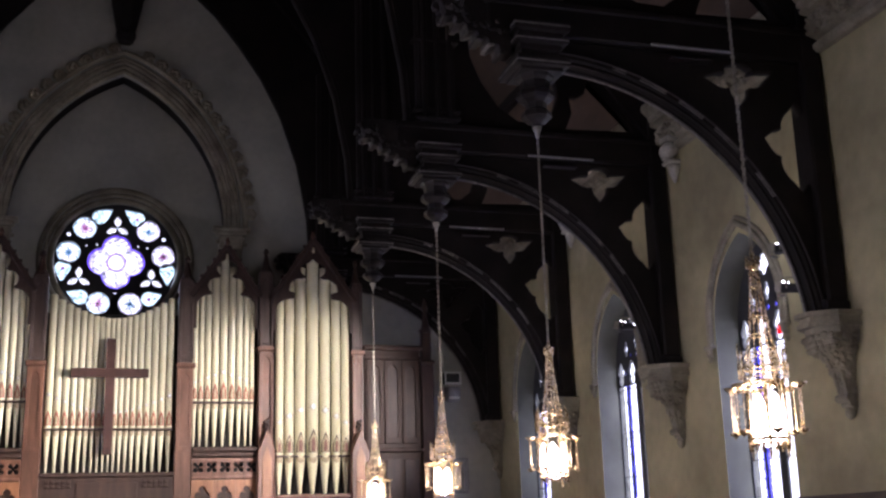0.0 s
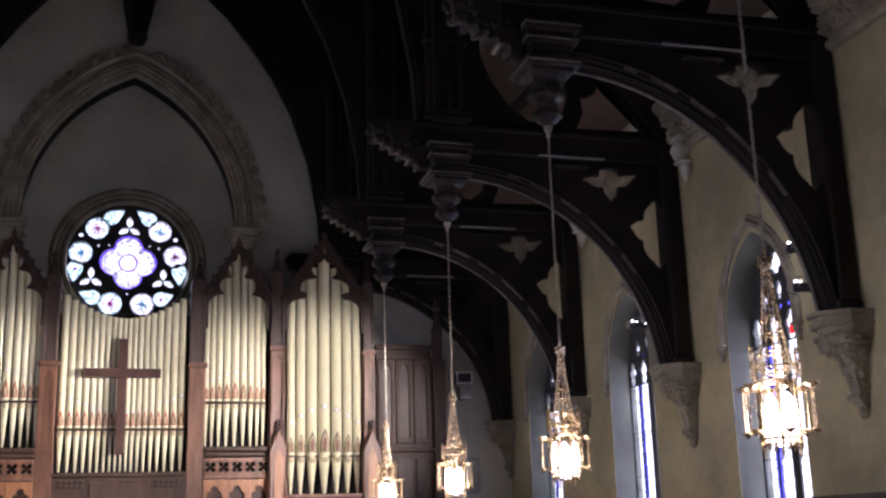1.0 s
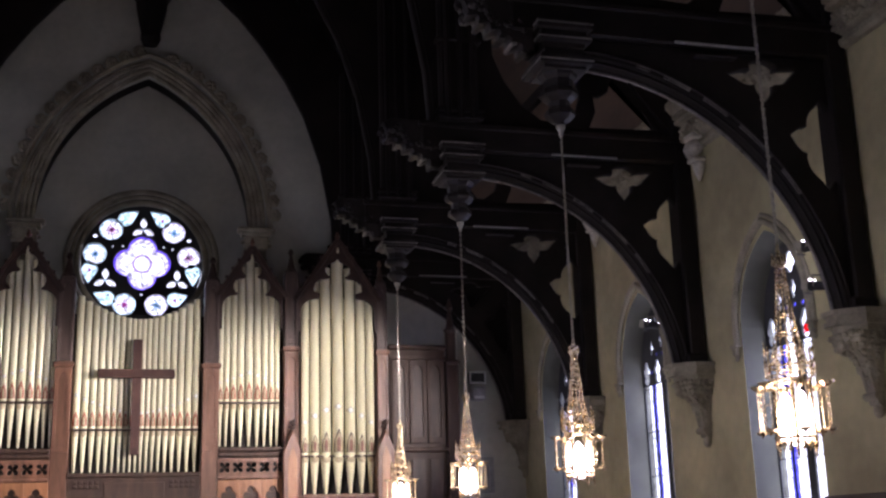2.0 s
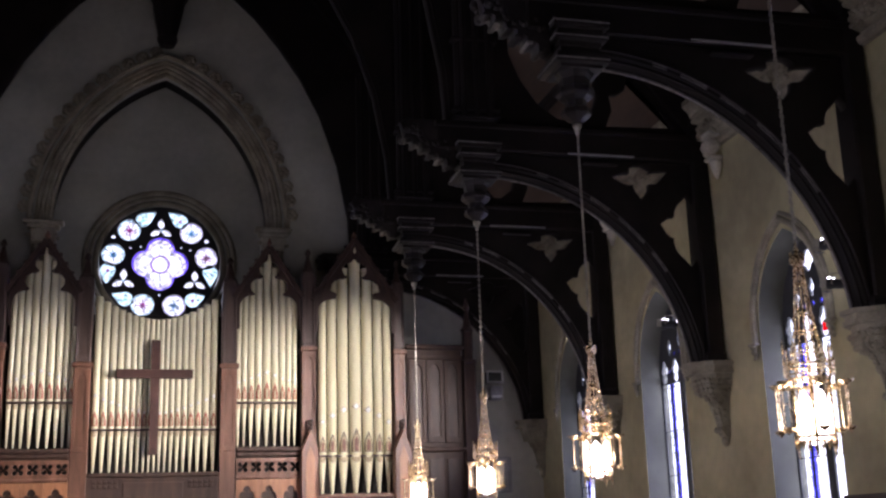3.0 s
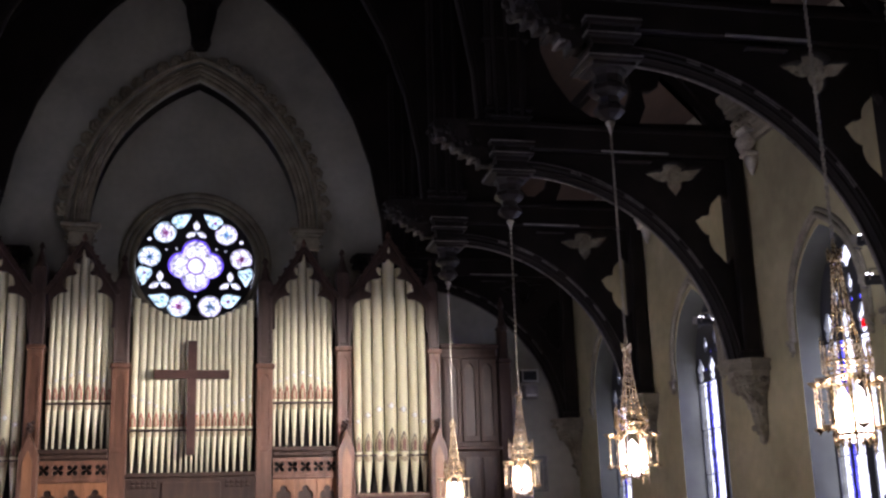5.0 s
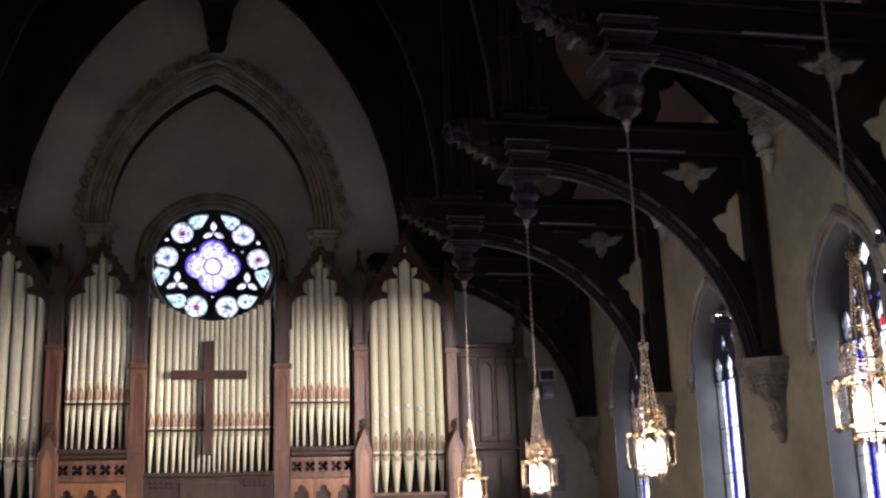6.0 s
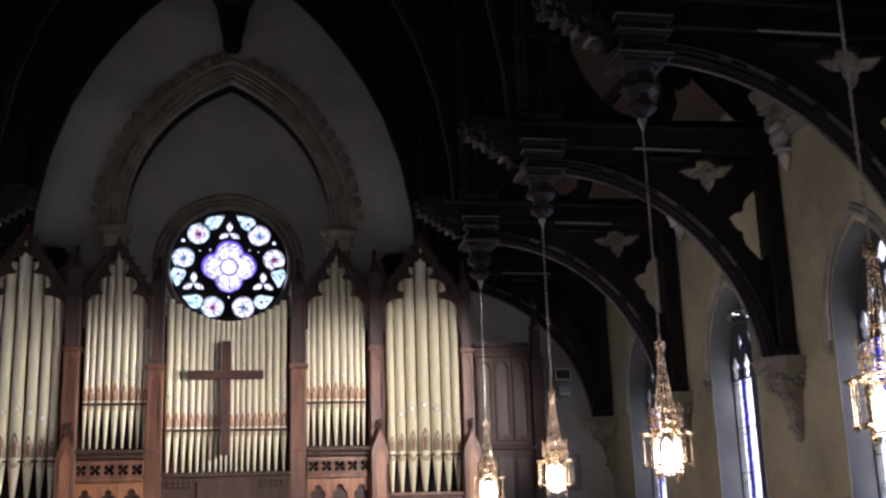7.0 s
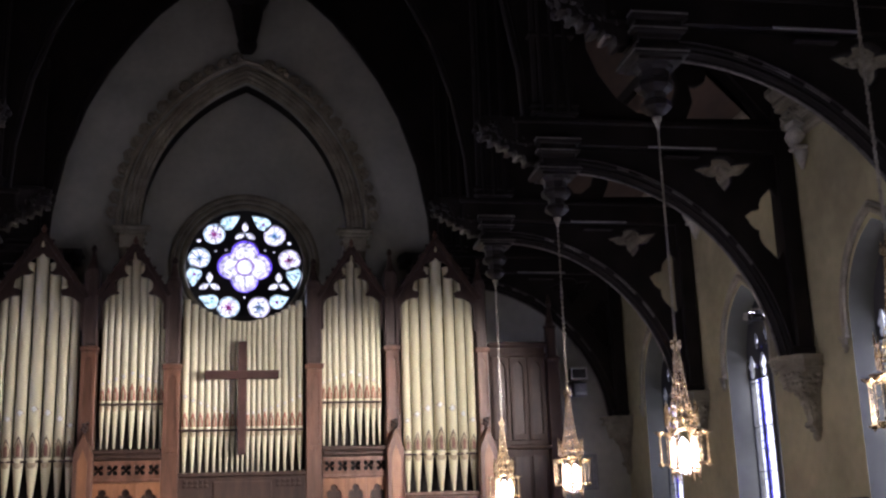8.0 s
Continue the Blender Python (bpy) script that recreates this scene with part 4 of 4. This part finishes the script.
def gable(cx, half, eave, apex):
    """A pierced pointed gable over a field of pipes, with a stepped cusped opening, raking moulds, crockets and a finial."""
    h = half
    k = h / 0.7
    # three stacked lobes on each side, each a rounded cusp
    right = [(0.64 * k, eave - 0.8)]
    lift = 0.08 if k > 1.1 else 0
    for ox, oz, rx, rz, a0, a1 in ((0.36, -0.3, 0.28, 0.27, 0, 95), (0.22, 0.17, 0.19, 0.19, -62, 100), (0.03, 0.57, 0.19, 0.19, -62, 82)):
        for i in range(7):
            a = math.radians(a0 + (a1 - a0) * i / 6)
            right.append(((ox + rx * math.cos(a)) * k, eave + oz + rz * math.sin(a) + (lift if oz > 0 else 0)))
    hole = right + [(0, eave + 0.84 + lift)] + [(-x, z) for x, z in right[::-1]]
    outline = [(-h, eave - 0.8), (-h, eave), (0, apex), (h, eave), (h, eave - 0.8)]
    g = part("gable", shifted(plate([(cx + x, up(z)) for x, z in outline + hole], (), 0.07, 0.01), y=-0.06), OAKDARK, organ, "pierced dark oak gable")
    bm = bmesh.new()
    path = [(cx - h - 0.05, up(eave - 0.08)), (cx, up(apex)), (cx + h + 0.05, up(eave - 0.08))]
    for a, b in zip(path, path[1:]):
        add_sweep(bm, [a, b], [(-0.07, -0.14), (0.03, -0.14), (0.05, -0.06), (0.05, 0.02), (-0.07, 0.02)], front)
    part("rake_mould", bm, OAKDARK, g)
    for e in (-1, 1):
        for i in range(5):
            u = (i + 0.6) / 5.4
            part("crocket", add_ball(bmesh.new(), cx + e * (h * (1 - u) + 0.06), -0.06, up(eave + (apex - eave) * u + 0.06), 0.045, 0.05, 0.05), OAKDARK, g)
    part("finial", lathe([(0.05, up(apex - 0.05)), (0.025, up(apex + 0.05)), (0.07, up(apex + 0.1)), (0.05, up(apex + 0.14)), (0.02, up(apex + 0.22))], 8, (cx, -0.06)), OAK, g)
    if half > 0.8:
        for e in (-1, 1):
            part("knop", lathe([(0.0, up(eave + 0.12)), (0.05, up(eave + 0.16)), (0.012, up(eave + 0.32))], 6, (cx + e * half * 0.56, -0.11)), PIPE, g, "gilt knop")
    part("knop", lathe([(0.0, up(apex - 0.31)), (0.035, up(apex - 0.28)), (0.012, up(apex - 0.17))], 6, (cx, -0.11)), PIPE, g, "gilt knop")


for side in (1, -1):
    gable(side * 2.4, 0.7, 5.44, 6.52)
    gable(side * 4.36, 0.92, 5.4, 6.75)

# lower case: ledges, pierced bands, arcaded panels
for side in (1, -1):
    x0, x1 = sorted((side * 1.72, side * 3.14))
    bm = bmesh.new()
    add_box(bm, x0, x1, -0.22, 0.4, up(1.93), up(2.03), 0.02)
    add_box(bm, x0, x1, -0.16, 0.4, up(1.82), up(1.93), 0.03)
    part("ledge", bm, SCREEN, organ)
    holes = []
    for k in range(5):
        c = x0 + (x1 - x0) * (k + 0.5) / 5
        holes.append([(x, up(z)) for x, z in foil(c, 1.6, [(0.06, 0.06, 0.05), (-0.06, 0.06, 0.05), (0.06, -0.06, 0.05), (-0.06, -0.06, 0.05)], 40)])
    part("pierced_band", shifted(plate([(x0, up(1.42)), (x1, up(1.42)), (x1, up(1.8)), (x0, up(1.8))], holes, 0.06, 0.008), y=-0.12), OAK, organ, "band pierced with quatrefoils")
    # near-black sheet paints the shade behind the quatrefoils
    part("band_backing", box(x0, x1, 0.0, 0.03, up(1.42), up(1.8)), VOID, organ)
    part("band_mould", box(x0, x1, -0.18, 0.0, up(1.34), up(1.42), 0.02), OAK, organ)
    for k in range(3):
        c = x0 + (x1 - x0) * (k + 0.5) / 3
        w = (x1 - x0) / 6
        pl = plate([(c - w, 0.05), (c + w, 0.05), (c + w, up(1.34)), (c - w, up(1.34))], [[(c - w * 0.68, 0.3), (c - w * 0.68, up(0.98))] + [(c + w * (ox + 0.34 * math.cos(math.radians(a))), up(oz + 0.085 * math.sin(math.radians(a)))) for ox, oz, a0, a1 in ((-0.34, 1.0, 180, 60), (0, 1.12, 190, -10), (0.34, 1.0, 120, 0)) for a in [a0 + (a1 - a0) * i / 6 for i in range(7)]] + [(c + w * 0.68, up(0.98)), (c + w * 0.68, 0.3)]], 0.06, 0.008)
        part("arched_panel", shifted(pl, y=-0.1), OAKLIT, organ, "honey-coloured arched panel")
        part("panel_back", box(c - w + 0.004, c + w - 0.004, -0.06, -0.03, 0.05, up(1.33)), SCREEN, organ)
    # ledge and base of the outer tower, small gablets at its posts
    x0, x1 = sorted((side * 3.48, side * 5.26))
    bm = bmesh.new()
    add_box(bm, x0, x1, -0.2, 0.4, up(0.9), up(1.0), 0.02)
    add_box(bm, x0, x1, -0.12, 0.4, 0, up(0.9), 0.01)
    part("tower_base", bm, OAK, organ)
    for px in (3.3, 5.38):
        bm = bmesh.new()
        me = shifted(plate([(side * px - 0.2, 0.0), (side * px + 0.2, 0.0), (side * px + 0.2, up(1.92)), (side * px, up(2.38)), (side * px - 0.2, up(1.92))], (), 0.3, 0.02), y=-0.2)
        buttress = part("buttress", me, OAK, organ, "gabled buttress")
        me = shifted(plate([(side * px - 0.1, up(0.2)), (side * px + 0.1, up(0.2)), (side * px + 0.1, up(1.75)), (side * px, up(2.02)), (side * px - 0.1, up(1.75))], (), 0.02, 0.005), y=-0.36)
        part("buttress_panel", me, OAKLIT, buttress)
        knob = bmesh.new()
        for j in range(7):
            add_ball(knob, side * px + 0.05 * math.sin(j * 2.4), -0.2 + 0.03 * math.cos(j), up(2.4 + 0.032 * j), 0.045, 0.045, 0.04)
        part("finial", knob, OAKDARK, buttress)
bm = bmesh.new()
add_box(bm, -1.36, 1.36, -0.16, 0.4, up(1.42), up(1.52), 0.02)
add_box(bm, -1.36, 1.36, -0.08, 0.4, 0, up(1.42), 0.01)
add_box(bm, -0.62, 0.62, -0.12, 0.0, up(0.5), up(1.32), 0.015)
console = part("console_panel", bm, SCREEN, organ, "dark panelled middle of the case")
for e in (-1, 1):
    for row in range(2):
        for k in range(5):
            part("fret", box(e * 0.98 - 0.26 + k * 0.11, e * 0.98 - 0.18 + k * 0.11, -0.13, -0.07, up(1.2 + row * 0.09), up(1.27 + row * 0.09), 0.01), SCREEN, console)

# cross before the pipes
cross = thing("wall_cross", AX - 0.03, OY - 0.12, up(1.91), "plain dark walnut cross hung before the organ pipes", "cross")
part("upright", box(-0.098, 0.098, -0.05, 0.05, -0.03, 2.44, 0.01), CROSSWOOD, cross)
part("crossbar", box(-0.8, 0.8, -0.055, 0.045, 1.605, 1.795, 0.01), CROSSWOOD, cross)
bm = bmesh.new()
for z in (0.3, 1.73, 2.2):
    add_rod(bm, (0, 0, z), (0, 0.13, z), 0.012)
part("mounting_pins", bm, IRON, cross)


# panelled screen beside the organ, on both sides
def build_screen():
    s = thing("organ_screen", 0, 0, 0, "dull brown panelled oak screen beside the organ", "screen", "organ screens")
    bm = bmesh.new()
    add_box(bm, -0.66, 0.66, 0.0, 0.1, 0, up(4.26), 0.01)
    add_box(bm, -0.7, 0.7, -0.1, 0.12, up(4.24), up(4.36), 0.03)
    add_box(bm, -0.68, 0.68, -0.05, 0.02, up(4.02), up(4.1), 0.015)
    add_box(bm, -0.7, 0.7, -0.12, 0.1, up(1.9), up(2.0), 0.03)
    part("carcass", bm, SCREEN, s)
    for k in range(3):
        c = -0.42 + 0.42 * k
        part("recessed_panel", shifted(plate([(c - 0.2, up(2.1)), (c + 0.2, up(2.1)), (c + 0.2, up(4.0)), (c - 0.2, up(4.0))], [[(c - 0.11, up(2.25))] + pointed(0.11, up(3.72), up(3.9), 6, c) + [(c + 0.11, up(2.25))]], 0.05, 0.01), y=-0.03), SCREEN, s)
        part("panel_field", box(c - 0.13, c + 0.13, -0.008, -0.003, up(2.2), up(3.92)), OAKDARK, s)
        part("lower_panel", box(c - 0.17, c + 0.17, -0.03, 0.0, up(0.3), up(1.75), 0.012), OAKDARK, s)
    post = bmesh.new()
    add_box(post, 0.68, 0.98, -0.08, 0.2, 0, up(3.95), 0.02)
    add_box(post, 0.66, 1.0, -0.12, 0.2, up(3.9), up(4.02), 0.03)
    add_box(post, 0.72, 0.94, -0.04, 0.16, up(4.0), up(4.7), 0.02)
    post = part("end_post", post, SCREEN, s)
    part("pinnacle", lathe([(0.14, up(4.68)), (0.16, up(4.74)), (0.1, up(4.8)), (0.04, up(5.2)), (0.09, up(5.27)), (0.06, up(5.35)), (0.02, up(5.5))], 8, (0.83, 0.06)), OAKDARK, post)
    return s


screen = build_screen()
screen.matrix_basis = pose(AX + 6.24, OY + 0.1, 0)
copy_thing(screen, pose(AX - 6.24 - 0.3, OY + 0.1, 0))

# loudspeaker and flood lamp on the end wall
sp = thing("wall_loudspeaker", AX + 7.98, END, up(3.75), "small dark loudspeaker with a white frame on the end wall", "loudspeaker")
part("cabinet", box(-0.19, 0.19, -0.22, 0.0, -0.13, 0.13, 0.01), IRON, sp)
part("frame", shifted(plate([(-0.21, -0.15), (0.21, -0.15), (0.21, 0.15), (-0.21, 0.15)], [[(-0.17, -0.11), (0.17, -0.11), (0.17, 0.11), (-0.17, 0.11)]], 0.03, 0.005), y=-0.23), WHITE, sp, "white frame")
fl = thing("flood_lamp", AX + 7.98, END, up(3.38), "grey boxy flood lamp under the loudspeaker", "lamp")
part("housing", box(-0.18, 0.18, -0.3, -0.05, -0.19, 0.15, 0.045), STRIP, fl)
part("visor", box(-0.13, 0.13, -0.33, -0.28, -0.15, -0.09, 0.01), WHITE, fl, "bright lower rim")
part("arm", box(-0.03, 0.03, -0.16, 0.0, -0.03, 0.03), IRON, fl)
gr = thing("wall_grille", AX + 8.0, END, up(1.0), "pale slatted ventilation grille on the end wall", "grille")
part("frame", shifted(plate([(-0.36, 0), (0.36, 0), (0.36, 0.85), (-0.36, 0.85)], [[(-0.31, 0.05), (0.31, 0.05), (0.31, 0.8), (-0.31, 0.8)]], 0.06, 0.008), y=-0.03), STRIP, gr)
for k in range(9):
    part("slat", box(-0.29 + k * 0.069, -0.25 + k * 0.069, -0.05, -0.01, 0.04, 0.81), STRIP, gr)


# ---------------------------------------------------------------- chandeliers
def build_chandelier():
    """Hung from z = 0 at the pendant; the lantern's arms lie 3.9 m lower."""
    c = thing("chandelier", 0, 0, 0, "gilded gothic lantern chandelier, lit, on a long chain", "chandelier", "nave chandeliers")
    part("ceiling_cup", lathe([(0.03, 0.06), (0.06, 0.03), (0.055, -0.01), (0.03, -0.05), (0.025, -0.1), (0.01, -0.13)], 12), SILVER, c)
    bm = bmesh.new()
    n = 62
    for i in range(n):
        z = -0.14 - i * (2.64 / n)
        add_torus(bm, (0, 0, z), (1, 0, 0) if i % 2 else (0, 1, 0), 0.017, 0.006, 8, 4)
    add_rod(bm, (0, 0, -0.1), (0, 0, -2.78), 0.006, 5)
    part("chain", bm, SILVER, c, "steel chain")
    part("crown", lathe([(0.01, -2.7), (0.02, -2.76), (0.012, -2.81), (0.03, -2.84), (0.058, -2.86), (0.058, -2.88), (0.03, -2.91)], 12), BRASS, c)
    for k in range(8):
        a = 2 * math.pi * k / 8
        part("crown_leaf", lathe([(0.006, -2.88), (0.011, -2.84), (0.005, -2.82), (0.008, -2.8), (0.001, -2.78)], 5, (0.056 * math.cos(a), 0.056 * math.sin(a))), BRASS, c)
    for k in range(12):
        a = 2 * math.pi * k / 12
        bm = bmesh.new()
        spots = [Vector((R * math.cos(a), R * math.sin(a), z)) for R, z in ((0.035, -2.9), (0.055, -3.15), (0.09, -3.45), (0.15, -3.72))]
        for p0, p1 in zip(spots, spots[1:]):
            add_rod(bm, p0, p1, 0.0045, 5)
            for j in range(4):
                q = p0.lerp(p1, (j + 0.5) / 4)
                add_ball(bm, q.x, q.y, q.z, 0.009, 0.009, 0.016)
        part("suspension_rod", bm, BRASS, c)
    for z, R in ((-3.05, 0.05), (-3.3, 0.073), (-3.45, 0.095), (-3.6, 0.125)):
        part("spacer_ring", add_torus(bmesh.new(), (0, 0, z), (0, 0, 1), R, 0.006, 18, 5), BRASS, c)
    for z, R, r in ((-3.72, 0.185, 0.012), (-3.8, 0.19, 0.008)):
        part("crest_ring", add_torus(bmesh.new(), (0, 0, z), (0, 0, 1), R, r, 24, 6), BRASS, c, "gilded ring")
    for h in (0, 1):
        peak = None
        for k in range(h, 12, 2):
            a = 2 * math.pi * k / 12
            data = peak or lathe([(0.011, -3.8), (0.013, -3.7), (0.006, -3.64), (0.012, -3.6), (0.002, -3.5 if h else -3.55)], 6)
            ob = part("pinnacle", data, BRASS, c)
            peak = ob.data
            ob.location = (0.19 * math.cos(a), 0.19 * math.sin(a), 0)
    # six-sided lantern of lit glass
    for k in range(6):
        a = math.pi / 3 * k
        x, y = 0.16 * math.cos(a), 0.16 * math.sin(a)
        part("lantern_post", add_rod(bmesh.new(), (x, y, -3.82), (x, y, -4.32), 0.014, 6), BRASS, c)
        b = a + math.pi / 6
        lancet = [(-0.052, -4.27)] + pointed(0.052, -4.06, -3.93, 5) + [(0.052, -4.27)]
        pane = bmesh.new()
        pane.from_mesh(plate(lancet, (), 0.008))
        bmesh.ops.transform(pane, matrix=Matrix.Rotation(b + math.pi / 2, 4, "Z") @ Matrix.Translation((0, -0.133, 0)), verts=pane.verts)
        part("glass_pane", pane, LAMPGLASS, c, "lit opal glass").visible_shadow = False
    for z, R, r in ((-3.83, 0.16, 0.012), (-4.29, 0.16, 0.015), (-4.33, 0.13, 0.01)):
        part("base_ring", add_torus(bmesh.new(), (0, 0, z), (0, 0, 1), R, r, 12, 6), BRASS, c)
    data = None
    for k in range(18):
        a = 2 * math.pi * k / 18
        ob = part("bead", data or lathe([(0.005, -4.3), (0.014, -4.34), (0.004, -4.39)], 5), BRASS, c)
        data = ob.data
        ob.location = (0.155 * math.cos(a), 0.155 * math.sin(a), 0)
    data = None
    for k in range(6):
        a = math.pi / 3 * k
        ob = part("drop", data or lathe([(0.01, -4.28), (0.013, -4.34), (0.005, -4.37), (0.01, -4.4), (0.002, -4.46)], 6), BRASS, c)
        data = ob.data
        ob.location = (0.16 * math.cos(a), 0.16 * math.sin(a), 0)
    part("base_glass", lathe([(0.13, -4.29), (0.09, -4.33), (0.03, -4.35)], 12), LAMPGLASS, c).visible_shadow = False
    # six outer candle lanterns on arms
    for k in range(6):
        a = math.pi / 3 * k + math.pi / 6 * 0.4
        ux, uy = math.cos(a), math.sin(a)
        arm = part("arm", add_rod(bmesh.new(), (0.15 * ux, 0.15 * uy, -3.9), (0.275 * ux, 0.275 * uy, -3.9), 0.009, 5), BRASS, c)
        part("arm", add_rod(bmesh.new(), (0.15 * ux, 0.15 * uy, -4.24), (0.275 * ux, 0.275 * uy, -4.24), 0.009, 5), BRASS, c)
        part("dish", lathe([(0.012, -3.91), (0.03, -3.895), (0.06, -3.872), (0.066, -3.86), (0.058, -3.862), (0.02, -3.885)], 10, (0.275 * ux, 0.275 * uy)), BRASS, arm, "flared gilded drip dish")
        part("cup", lathe([(0.003, -4.28), (0.014, -4.26), (0.045, -4.245), (0.048, -4.23), (0.02, -4.22)], 8, (0.275 * ux, 0.275 * uy)), BRASS, arm)
        for j in range(2):
            b = math.pi * j + a + math.pi / 2
            bx, by = 0.275 * ux + 0.036 * math.cos(b), 0.275 * uy + 0.036 * math.sin(b)
            part("guard_tube", lathe([(0.006, -4.24), (0.0085, -4.22), (0.006, -4.2), (0.006, -3.93), (0.009, -3.91), (0.005, -3.88)], 6, (bx, by)), BRASS, arm, "slender gilded tube")
        part("guard_bar", add_rod(bmesh.new(), (0.275 * ux - 0.036 * uy, 0.275 * uy + 0.036 * ux, -4.04), (0.275 * ux + 0.036 * uy, 0.275 * uy - 0.036 * ux, -4.04), 0.004, 5), BRASS, arm)
    return c


chandelier = build_chandelier()
for i, (cx, cy) in enumerate(CHANDELIERS):
    m = pose(cx, cy, up(4.98), 0, 0, 17 * i)
    if i == 0:
        chandelier.matrix_basis = m
    else:
        copy_thing(chandelier, m)


# ---------------------------------------------------------------- stage spotlights at the windows
def build_spot():
    s = thing("stage_spotlight", 0, 0, 0, "black stage spotlight clamped beside a window, aimed at the organ", "spotlight", "stage spotlights")
    bm = add_lathe(bmesh.new(), [(0.06, -0.2), (0.085, -0.16), (0.09, 0.1), (0.11, 0.14), (0.11, 0.2), (0.095, 0.2), (0.09, 0.12)], 14)
    bmesh.ops.transform(bm, matrix=pose(0, 0, 0, -78, 0, 25), verts=bm.verts)
    part("can", bm, IRON, s)
    lens = lathe([(0.0, 0.21), (0.088, 0.2), (0.086, 0.215), (0.06, 0.245), (0.02, 0.26)], 14)
    bmesh.ops.transform(lens, matrix=pose(0, 0, 0, -78, 0, 25), verts=lens.verts)
    for k in (0, 1):
        flap = bmesh.new()
        add_box(flap, -0.09, 0.09, 0.112, 0.118, 0.18, 0.3)
        bmesh.ops.transform(flap, matrix=pose(0, 0, 0, -78, 0, 25) @ pose(0, 0, 0, 0, 0, 90 * k) @ pose(0, 0, 0, -8, 0, 0), verts=flap.verts)
        part("barn_door", flap, SILVER if k == 1 else IRON, s)
    part("lens", lens, BULB, s, "glaring lamp lens")
    # small glowing beads added to imitate reflected glints on the can
    glint_beads = bmesh.new()
    for x, y, z, r in ((-0.05, -0.095, 0.17, 0.03), (0.03, -0.1, 0.12, 0.02), (0.0, -0.06, -0.2, 0.022)):
        add_ball(glint_beads, x, y, z, r, r * 0.7, r)
    bmesh.ops.transform(glint_beads, matrix=pose(0, 0, 0, -78, 0, 25), verts=glint_beads.verts)
    part("glint_beads", glint_beads, BULB, s, "added glowing beads imitating glints on the can")
    bm = bmesh.new()
    add_rod(bm, (-0.13, 0, 0), (-0.13, 0, 0.2), 0.012)
    add_rod(bm, (0.13, 0, 0), (0.13, 0, 0.2), 0.012)
    add_rod(bm, (-0.13, 0, 0.2), (0.13, 0, 0.2), 0.012)
    add_rod(bm, (0, 0, 0.2), (0.29, -0.05, 0.26), 0.016)
    part("yoke", bm, SILVER, s, "steel yoke")
    return s


spotlight = build_spot()
for i, (sx, sy, sz) in enumerate(SPOTS):
    m = pose(sx, sy, sz) @ Matrix.Scale(0.75, 4)
    if i == 0:
        spotlight.matrix_basis = m
    else:
        copy_thing(spotlight, pose(sx, sy, sz))
